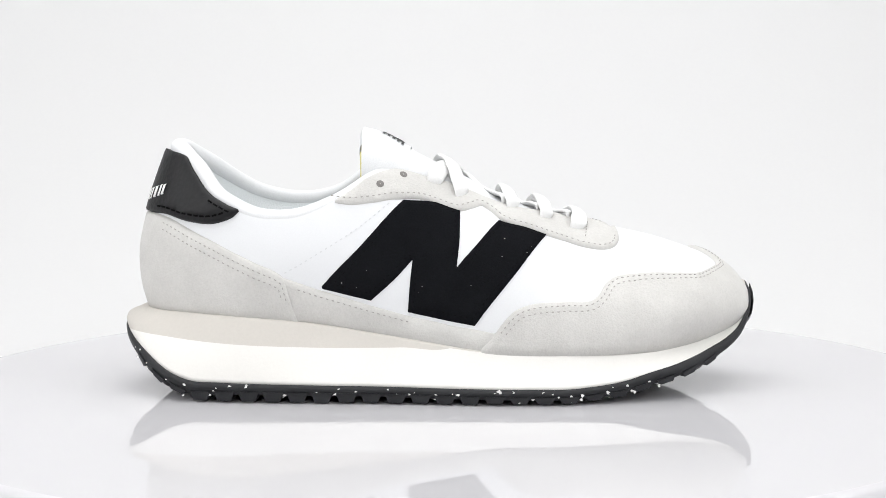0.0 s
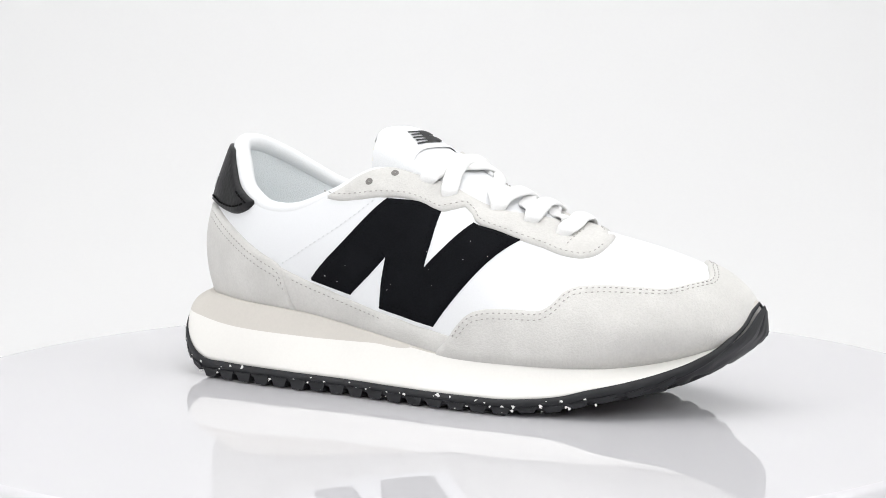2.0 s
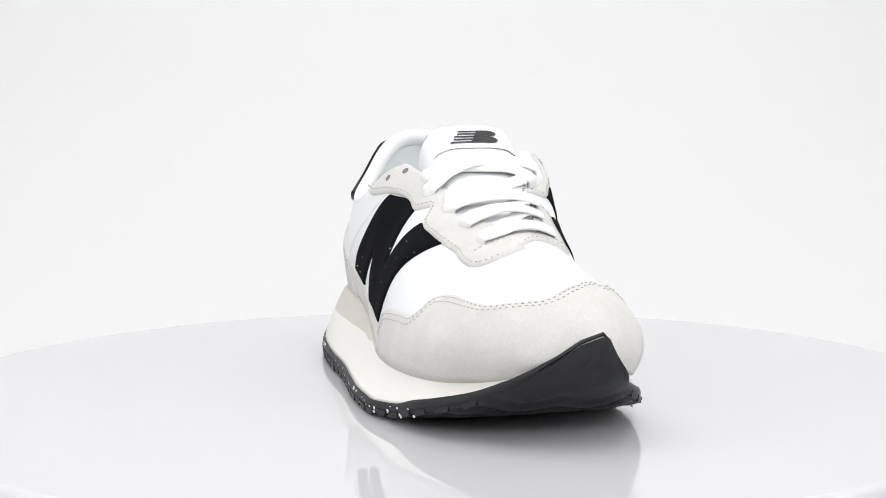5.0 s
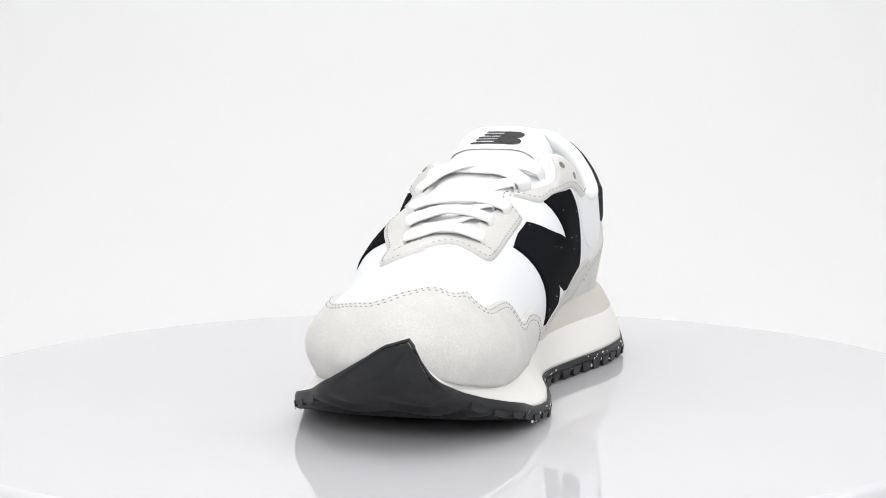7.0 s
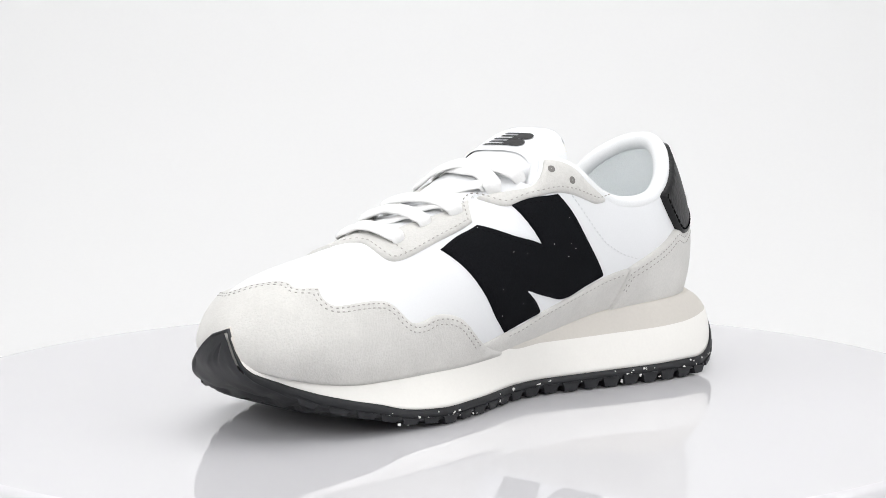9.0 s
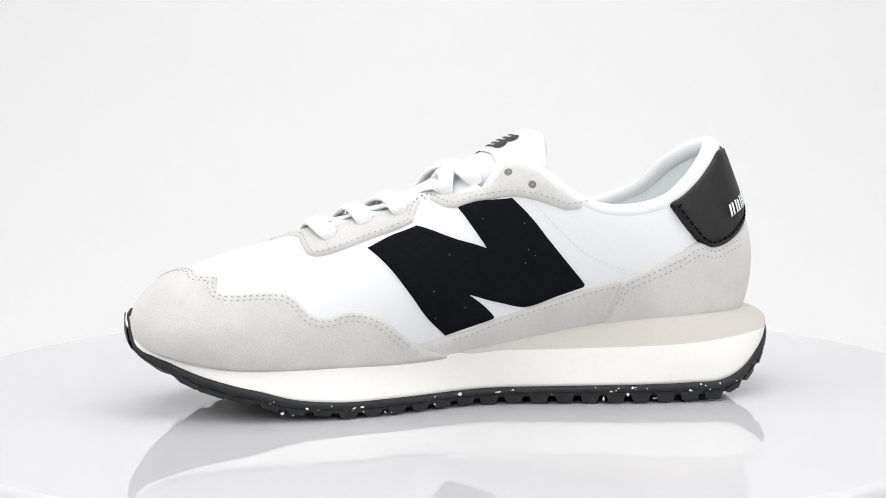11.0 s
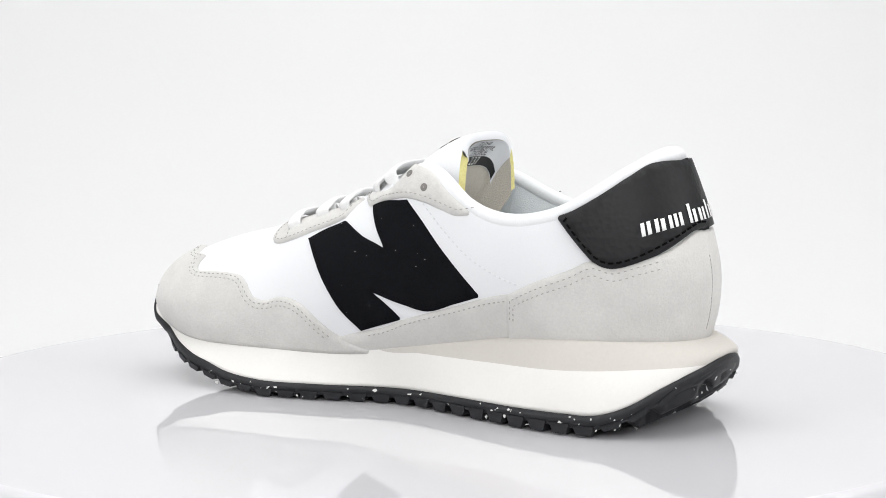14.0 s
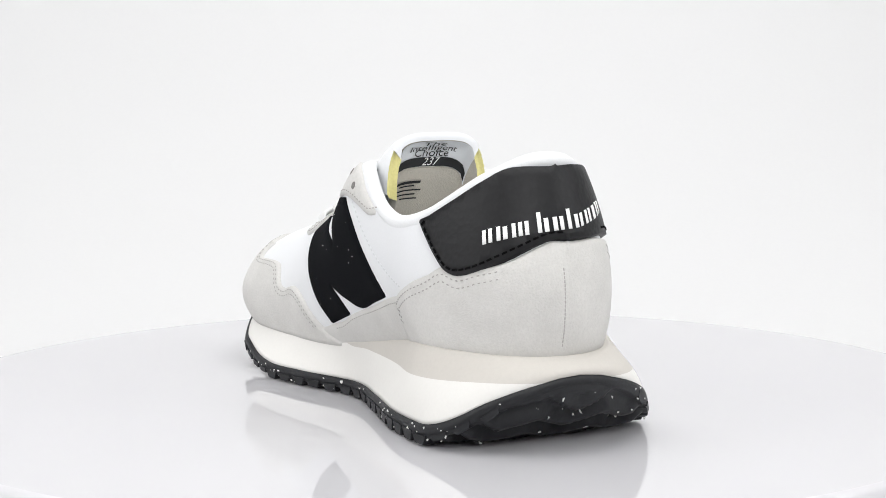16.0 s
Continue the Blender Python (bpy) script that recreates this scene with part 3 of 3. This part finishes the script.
def inner_point(k, u, depth=0.0):
    """The tongue's hollow inner face: k is 0 at the free end and 1 deep in the shoe."""
    p = tongue_point(1.0, u, .0030 + .0022 * min(1, max(0, (abs(u) - .55) / .1)))
    q = p + np.array([.026 * k, 0, -.036 * k + .004 * math.sin(math.pi * min(1, k * 2)) * (1 - u * u)])
    q[1] = .0217 + (q[1] - .0217) * (1 - .12 * k)
    return q + np.array([-.82, 0, -.57]) * depth


def tongue():
    t = tagged(new("tongue"), "padded white tongue with a label")
    t.parent = sneaker
    S, U = np.linspace(0, 1, 30), np.linspace(-1, 1, 41)
    outer = [[tongue_point(s, u) for u in U] for s in S]
    part("outer_face", mesh_from("outer_face", *sheet(outer)), COLLAR, t, "white padded outer face")
    v, f = sheet([[inner_point(k, u) for u in U] for k in np.linspace(0, 1, 16)])
    part("inner_face", mesh_from("inner_face", v, [q[::-1] for q in f]), TONGUE_LINING, t, "beige mesh inner face")
    # the free end: raw foam on the hanging sides, satin folded over the middle
    def rim(us, swell, rough=0.0, lift=0.0):
        rows = []
        for k in np.linspace(0, 1, 7):
            rows.append([np.array(tongue_point(1.0, u, lift)) * (1 - k) + inner_point(0, u) * k + np.array([-swell, 0, swell * .4]) * math.sin(math.pi * k)
                         + rough * np.array([noise.noise((u * 60, k * 9, j * 3.1)) for j in range(3)]) for u in us])
        return sheet(rows)
    for a, b in ((-1, -.64), (.64, 1)):
        part("foam_edge", mesh_from("foam_edge", *rim(np.linspace(a, b, 26), -.0014, .0003)), YELLOW_FOAM, t, "raw pale yellow foam edge")
    part("top_fold", mesh_from("top_fold", *rim(np.linspace(-.66, .66, 25), .0004, 0, -.0008)), SATIN, t, "white satin fold over the free end")
    lab = [[tongue_point(s, u, -.0007 if abs(u) < .6 else .0003) for u in np.linspace(-.63, .63, 19)] for s in np.linspace(.52, 1, 18)]
    tag = part("label", mesh_from("label", *sheet(lab)), SATIN, t, "white satin label with a black mark")
    lab = [[inner_point(k, u, .0006) for u in np.linspace(-.66, .66, 19)] for k in np.linspace(0, .39, 12)]
    v, f = sheet(lab)
    inside_tag = part("inner_label", mesh_from("inner_label", v, [q[::-1] for q in f]), SATIN, t, "white satin label with black slogan")

    def strip(s0, s1, u0, u1, slant=0.0):
        return sheet([[tongue_point(s0 + (s1 - s0) * b, u0 + (u1 - u0) * a + slant * b, -.0011) for a in np.linspace(0, 1, 10)] for b in (0, .5, 1)])

    def lobe(cs, cu, rs, ru):
        ring = [(cs + rs * math.sin(a), cu + ru * math.cos(a)) for a in np.linspace(0, 2 * math.pi, 18, endpoint=False)]
        v = [tongue_point(*p, -.0011) for p in ring] + [tongue_point(cs + (p[0] - cs) * .5, cu + (p[1] - cu) * .5, -.0012) for p in ring] + [tongue_point(cs, cu, -.0012)]
        k = len(ring)
        return v, [(i, (i + 1) % k, k + (i + 1) % k, k + i) for i in range(k)] + [(k + i, k + (i + 1) % k, 2 * k) for i in range(k)]

    # the mark: slanted bars that run into two lobes
    bars = [strip(.590 + i * .044, .612 + i * .044, -.30 + i * .035 + (i % 2) * .02, .02 + i * .02, .015) for i in range(5)]
    bars.append(strip(.590, .790, -.03, .09, .10))
    for bar in bars:
        part("bar", mesh_from("bar", *bar), INK, tag, "black printed bar")
    for shape in (lobe(.742, .19, .050, .12), lobe(.638, .17, .052, .14)):
        part("lobe", mesh_from("lobe", *shape), INK, tag, "black printed lobe")
    return inside_tag, t


inner_label, tongue_thing = tongue()


def words(text, size, k, u, parent, mat, depth=.0010, shear=0.0):
    """Letters printed on the tongue's inner label, bent to its face."""
    cu = bpy.data.curves.new("print", "FONT")
    cu.body, cu.size, cu.align_x, cu.align_y, cu.shear, cu.resolution_u = text, size, "CENTER", "CENTER", shear, 3
    tmp = bpy.data.objects.new("print", cu)
    me = bpy.data.meshes.new_from_object(tmp)
    bpy.data.objects.remove(tmp)
    for v in me.vertices:
        v.co = inner_point(max(0.0, k - v.co.y / .044), u - v.co.x / .036, depth)
    part("slogan", me, mat, parent, smooth=False)


words("The", .0068, .088, 0, inner_label, INK)
words("Intelligent", .0058, .178, 0, inner_label, INK)
words("Choice", .0056, .253, 0, inner_label, INK)
rows = [[inner_point(k, u, .0009) for u in np.linspace(-.62, .62, 15)] for k in (.300, .345, .385)]
part("band", mesh_from("band", *sheet(rows)), INK, inner_label, "black printed band")
words("237", .0046, .343, 0, inner_label, PRINT_WHITE, .0012, .3)
small = []
for i, (a, b) in enumerate(((.05, .42), (.12, .36), (.02, .44), (.08, .40), (.04, .30))):
    k = .50 + i * .055
    small.append(sheet([[inner_point(q, u, .0005) for u in np.linspace(a, b, 6)] for q in (k, k + (.034 if i == 0 else .018))]))
part("printed_lines", mesh_from("printed_lines", *joined(small)), INK, tongue_thing, "small black printed lines")


def lace(start, end, lift, back, seed, deep=.0016, wide=.0041):
    """One flat strand: out of its hole, over the stay, across the throat and down into the other hole."""
    (x0, v0), (x1, v1) = start, end
    n_at = 64
    pts, ups, width = [], [], []
    for k in np.linspace(0, 1, n_at):
        bow = math.sin(math.pi * k)
        x = x0 + (x1 - x0) * k + back * min(1, bow * 1.3)
        v = v0 + (v1 - v0) * k
        n = normal(x, v)
        e = min(k, 1 - k) / .085
        rise = min(1, e) ** 2 * (3 - 2 * min(1, e))
        wave = .0005 * noise.noise((k * 5, seed * 3.7, 0))
        pts.append(last(x, v) + n * (-deep + (deep + .0030) * rise + lift * bow ** 2 + wave))
        ups.append(n + np.array([.14 + .08 * math.cos(math.pi * k) + .10 * noise.noise((k * 4, seed, 2)), .08 * noise.noise((k * 4, seed, 5)), 0]))
        width.append(wide * (.42 + .58 * min(1, e * .9 + .12) ** .6) * (1 + .06 * noise.noise((k * 9, seed, 9))))
    part("lace", mesh_from("lace", *tube(pts, np.array(width), 16, .30, ups)), LACE, sneaker, "flat white woven lace")


def laces():
    """Three straight rows and a crossed pair at the top, with the hidden runs between the rows showing in the gaps."""
    o, i = EYELETS_OUT[2:], EYELETS_IN[2:]
    lace(o[4], i[4], .0006, .0030, 0)
    lace(o[3], i[3], .0012, .0005, 1)
    lace(o[2], i[2], .0010, -.0010, 2)
    lace(o[0], i[1], .0004, .0000, 3)
    lace(o[1], i[0], .0022, -.0005, 4)
    for a, b, seed in ((o[4], i[3], 5), (o[3], i[2], 6), (o[2], i[1], 7)):
        lace((a[0] * .9 + b[0] * .1, .85), (b[0], 1.12), -.0030, 0, seed, .0020, .0033)


laces()


def eyelets():
    # no hole is cut: a dark disc on the stay paints its shade
    for x, v in EYELETS_OUT[:2] + EYELETS_IN[:2]:
        c, n = last(x, v) + normal(x, v) * .0012, normal(x, v)
        a = np.cross(n, (1, 0, 0))
        a /= np.linalg.norm(a)
        b = np.cross(n, a)
        rows = [[c + r * (a * math.cos(t) + b * math.sin(t)) + n * h for t in np.linspace(0, 2 * math.pi, 18, endpoint=False)] for r, h in ((.0018, .0001), (.0016, .0003), (.0014, .0001), (.0011, .0002), (.0002, .0002))]
        part("eyelet", mesh_from("eyelet", *sheet(rows, closed=True)), EYELET, eyestay, "dark disc standing for the shade in a lace hole")


eyelets()


# ---- the sole ----
tan_line = curve([-.151, -.14, -.1225, -.098, -.07, -.045, -.02, .006, .02], [.0290, .0285, .0272, .0258, .0246, .024, .0243, .0252, .034])


def perimeter(n=150):
    """Stations round the sole: outer side heel to toe, then the inner side back."""
    k = (1 - np.cos(np.linspace(0, np.pi, n))) / 2
    k = .55 * k + .45 * np.linspace(0, 1, n)
    x = S_HEEL + (S_TOE - S_HEEL) * k
    return np.concatenate([x, x[::-1][1:-1]]), np.concatenate([-np.ones(n), np.ones(n - 2)])


def proud(p, gap):
    """Moves a point near the toe out of the suede, level, until it stands a gap before it."""
    d = p[:2] - SKIN_HUB
    near = (np.abs(SKIN[:, 2] - p[2]) < .0022) & (np.abs(SKIN_TURN - math.atan2(d[1], d[0])) < .07)
    r = np.linalg.norm(d)
    k = max(1, (SKIN_REACH[near].max() + gap) / r) if near.any() else 1
    return np.array([*(SKIN_HUB + d * k), p[2]])


SKIN = last(*np.meshgrid(np.linspace(.09, TOE, 220), np.linspace(0, 2, 260))).reshape(-1, 3)
SKIN_HUB = np.array([.10, .026])
SKIN_TURN = np.arctan2(SKIN[:, 1] - SKIN_HUB[1], SKIN[:, 0] - SKIN_HUB[0])
SKIN_REACH = np.linalg.norm(SKIN[:, :2] - SKIN_HUB, axis=1)


def midsole():
    x, side = perimeter()
    low = np.stack([x, sole_edge(x, side), white_low(x)], 1)
    low[:, 0] -= .0042 * np.clip((low[:, 2] - .033) / .0135, 0, 1) ** 1.5 * (x > .12)
    # the lip at the toe lies against the suede, a little proud of it
    for i in np.nonzero(x > .132)[0]:
        low[i] = proud(low[i], .0020)
    xl = HEEL + (x - S_HEEL) / (S_TOE - S_HEEL) * (TOE - HEEL)
    v = np.where(side < 0, .0, 2.0)
    n = normal(xl, v)
    n[:, 2] = 0
    n /= np.maximum(np.linalg.norm(n, axis=1, keepdims=True), 1e-9)
    top = last(xl, v) + n * np.interp(x, [-.1505, -.12, -.03, .02, .1485], [.0065, .0055, .003, .0016, .0005])[:, None]
    top[:, 2] += np.interp(x, [-.1505, -.05, .0, .1485], [.0030, .0022, .0016, .0010])
    top[:, 2] = np.maximum(top[:, 2], low[:, 2] + .0003)
    bulge = np.interp(x, [-.151, -.13, -.05, .03, .1, .1485], [.0035, .002, .0, -.0012, -.0008, 0])
    cut = np.clip((tan_line(x) - low[:, 2]) / np.maximum(top[:, 2] - low[:, 2], 1e-4), 0, 1)

    def wall(t):
        t = np.broadcast_to(t, len(x))
        return low * (1 - t)[:, None] + top * t[:, None] + n * (bulge * 4 * t * (1 - t))[:, None]

    rows = [wall(cut * k) for k in np.linspace(0, 1, 9)]
    floor_row = low * 1.0
    floor_row[:, 1] = sole_mid(x) + (low[:, 1] - sole_mid(x)) * .9
    v1, f1 = sheet([floor_row] + rows, closed=True)
    sole = tagged(new("sole"), "thick layered midsole and black tread")
    sole.parent = sneaker
    part("midsole", mesh_from("midsole", v1, f1), FOAM_WHITE, sole, "off-white foam midsole")
    rows = [wall(cut + (1 - cut) * k) for k in np.linspace(0, 1, 9)]
    rim = top - n * .0012 + [0, 0, .0008]
    deep = last(xl, v) - n * .004
    deep[:, 2] = top[:, 2] - .0005
    v2, f2 = sheet(rows + [rim, deep], closed=True)
    part("midsole_wedge", mesh_from("midsole_wedge", v2, f2), FOAM_TAN, sole, "beige foam wedge under the heel")
    return sole, low


sole, sole_low = midsole()
tread = curve([-.151, -.135, -.118, -.1, .07, .085, .1, .12, .135, .1488], [.0030, .0055, .0055, .0050, .0045, .0050, .0052, .0050, .0036, .0010])


def outsole():
    x, side = perimeter()
    up = sole_low.copy()
    out = np.stack([np.gradient(up[:, 1]), -np.gradient(up[:, 0]), np.zeros(len(x))], 1)
    out /= np.maximum(np.linalg.norm(out, axis=1, keepdims=True), 1e-9)
    out *= np.sign((out * (up - [0, .012, 0])).sum(1))[:, None] * np.where(np.abs(up[:, 0]) > .12, 1, 1)[:, None]
    th = tread(x)[:, None] * np.array([0, 0, 1.0])
    lip = np.clip((x - .13) / .0188, 0, 1)[:, None] * out * -.0006
    rows = [up - out * .0012 + [0, 0, .0004], up + out * .0006 + [0, 0, .0004] + lip, up + out * .0012 - th * .3 + lip, up + out * .0010 - th * .9 + lip, up - th + lip]
    n = (len(x) + 2) // 2
    v, f = sheet(rows, closed=True)
    f = [q[::-1] for q in f]
    # underside, in strips across
    lo = rows[-1]
    a, b = lo[:n], np.concatenate([lo[:1], lo[n:][::-1], lo[n - 1:n]])
    under = []
    for i in range(n):
        row = []
        for k in np.linspace(0, 1, 45):
            p = a[i] * (1 - k) + b[i] * k
            belly = min(.0026, max(0, a[i][2])) * (1 - abs(2 * k - 1) ** 4)
            rise = min(1, max(0, (p[0] - .085) / .03)) * min(1, max(0, (.143 - p[0]) / .008)) * .5 + min(1, max(0, (-.112 - p[0]) / .01)) * min(1, max(0, (p[0] + .1495) / .004))
            zig = p[0] / .0105 + .62 * abs(((p[1] / .030) % 1) * 2 - 1)
            ridge = max(-.35, min(.35, math.sin(2 * math.pi * zig))) / .35
            row.append(p - np.array([0, 0, belly]) + np.array([math.copysign(.45, p[0]), 0, -.9]) * ridge * .0019 * rise * min(1, (1 - abs(2 * k - 1)) * 7))
            if p[0] > .112:
                row[-1] = proud(row[-1], .0036)
        under.append(row)
    # the smooth bumper that runs up the toe
    under = np.array(under)
    for _ in range(3):
        soft = under.copy()
        soft[1:-1, 1:-1] = (under[:-2, 1:-1] + under[2:, 1:-1] + under[1:-1, :-2] + under[1:-1, 2:]) / 4
        bumper = (np.clip((under[..., 0] - .118) / .012, 0, 1) * np.clip((under[..., 2] - .012) / .006, 0, 1))[..., None]
        under = under * (1 - bumper) + soft * bumper
    v2, f2 = sheet(under)
    return part("outsole", welded("outsole", *joined([(v, f), (v2, f2)])), RUBBER, sole, "black rubber outsole with white flecks"), under


outsole_part, underside = outsole()


def lugs():
    """Tread blocks along both edges."""
    w, h, d = .0096, .0042, .008
    v = [(sx * (w / 2 if z == 0 else w / 2 - .0017), y, -z * h) for sx in (-1, 1) for y in (-d, .0010) for z in (0, 1)]
    v = [(a, (b if c == 0 or b < 0 else b - .0004), c) for a, b, c in v]
    me = mesh_from("lug", v, BOX_FACES)
    me.materials.append(RUBBER)
    for side in (-1, 1):
        x = -.138
        i = 0
        while x < .128:
            z = float(white_low(x) - tread(x))
            e = 1e-3
            slope = math.atan2(float(white_low(x + e) - tread(x + e) - white_low(x - e) + tread(x - e)), 2 * e)
            turn = math.atan2(float(sole_edge(x + e, side) - sole_edge(x - e, side)), 2 * e)
            ob = new("lug", me)
            ob.parent = outsole_part
            m = Matrix.Translation((x, float(sole_edge(x, side)) + side * .0006, z + .0016)) @ Matrix.Rotation(turn, 4, "Z") @ Matrix.Rotation(-slope, 4, "Y")
            if side < 0:
                m = m @ Matrix.Rotation(math.pi, 4, "Z")
            low = .0005 + random.Random(i * 7 + side).random() * .0006
            s = .60 if z > .0042 else max(.3, (z + .0016 - low) / h)
            s = min(s, .62) if x > .06 else s
            ob.matrix_local = m @ Matrix.Diagonal((1, 1, s, 1))
            x += .0111 * math.cos(slope)
            i += 1


lugs()


def chips():
    """White flecks in the outsole's wall."""
    rnd = random.Random(4)
    out = []
    for k in range(120):
        side = rnd.choice((-1, 1))
        x = rnd.uniform(-.145, .1)
        z = float(white_low(x) - tread(x) * rnd.uniform(.05, 1.3))
        e = 1e-3
        t = np.array([2 * e, float(sole_edge(x + e, side) - sole_edge(x - e, side)), float(white_low(x + e) - white_low(x - e))])
        t /= np.linalg.norm(t)
        o = np.array([-t[1], t[0], 0]) * (1 if side > 0 else -1)
        o /= np.linalg.norm(o)
        c = np.array([x, float(sole_edge(x, side)), z]) + o * .0013
        u = np.cross(o, t)
        r = rnd.choice((.0003, .0004, .0005, .0007, .0010))
        angles = sorted(rnd.uniform(0, 6.28) for _ in range(6))
        ring = [c + r * rnd.uniform(.6, 1.2) * (t * math.cos(a) * 1.3 + u * math.sin(a)) for a in angles]
        back = [p - o * .0006 for p in ring]
        out.append((ring + back, [tuple(range(6))] + [(j, (j + 1) % 6, 6 + (j + 1) % 6, 6 + j) for j in range(6)]))
    # and on the bevel under the heel
    while len(out) < 142:
        i, j = rnd.randrange(2, underside.shape[0] - 2), rnd.randrange(2, 42)
        c = underside[i, j]
        if c[0] > -.116:
            continue
        t, u = underside[i + 1, j] - c, underside[i, j + 1] - c
        o = np.cross(t, u)
        o *= -math.copysign(1, o[2]) / max(np.linalg.norm(o), 1e-12)
        t /= max(np.linalg.norm(t), 1e-9)
        u = np.cross(o, t)
        r = rnd.choice((.0004, .0005, .0007, .0009))
        ring = [c + o * .0002 + r * rnd.uniform(.6, 1.2) * (t * math.cos(a) * 1.3 + u * math.sin(a)) for a in sorted(rnd.uniform(0, 6.28) for _ in range(6))]
        back = [p - o * .0005 for p in ring]
        out.append((ring + back, [tuple(range(6))] + [(j, (j + 1) % 6, 6 + (j + 1) % 6, 6 + j) for j in range(6)]))
    tagged(part("flecks", mesh_from("flecks", *joined(out)), CHIP, sole, "scattered white rubber flecks", smooth=False), kind="stuff")


chips()


def heel_marks():
    """Two groups of plain white bars in a rising row round the heel patch: three, then seven."""
    inner = line([(-.1272, 1.638), (-.1315, 1.625), (-.1358, 1.613), (-.1392, 1.603), (-.1420, 1.595), (-.1438, 1.589), (HEEL, 1.585)], .0004, False, 180)
    outer = line([(HEEL, .415), (-.1438, .419), (-.1420, .429), (-.1395, .436), (-.1360, .445), (-.1300, .458), (-.1240, .470)], .0004, False, 180)
    p = np.concatenate([inner, outer])
    low = drape(p, np.full(len(p), .0031))
    s = np.concatenate([[0], np.cumsum(np.linalg.norm(np.diff(low, axis=0), axis=1))])
    at = .0004
    for w, h in ((.0017, 1), (.0017, 1), (0, 0), (.0017, 1), (.0019, .9), (0, 0), (.0016, 1), (.0016, 1), (.0016, 1), (0, 0), (0, 0), (0, 0), (.0017, 1.5), (.0019, 1), (0, 0), (.0019, 1), (.0017, 1), (0, 0),
                 (.0018, 1.5), (0, 0), (.0019, 1), (.0017, 1), (0, 0), (.0017, 1), (.0017, 1), (0, 0), (.0026, 1), (0, 0), (.0017, 1), (.0019, .9)):
        if w == 0:
            at += .0008
            continue
        cols = np.linspace(at, at + w, 7)
        rows = []
        for k in (-.02, 0, .35, .7, 1, 1.02):
            row = []
            for c in cols:
                e, g = np.interp(c, s, p[:, 0]) if c < s[len(inner) - 1] else np.interp(c, s[len(inner):], outer[:, 0]), 0
                side = c < s[len(inner) - 1]
                v = np.interp(c, s[:len(inner)], inner[:, 1]) if side else np.interp(c, s[len(inner):], outer[:, 1])
                dv = .0035 * h * min(1, max(0, k)) * (-1 if side else 1)
                edge = k < 0 or k > 1
                row.append(drape(np.array([[e, v + dv]]), np.array([.0026 if edge else .0033]))[0])
            rows.append(row)
        v, f = sheet(rows)
        part("mark", mesh_from("mark", v, f), PRINT_WHITE, heel_patch, "white raised bar")
        at += w + .0010


heel_marks()


def motions():
    """Turntable and sneaker turn together, a little over fifteen degrees a second."""
    for thing in (turntable, sneaker):
        walk(thing, [(t, pose(0, 0, 0, 0, 0, -(15.1126 * t + .01552 * ((t - 8) ** 2)))) for t in range(17)])


motions()
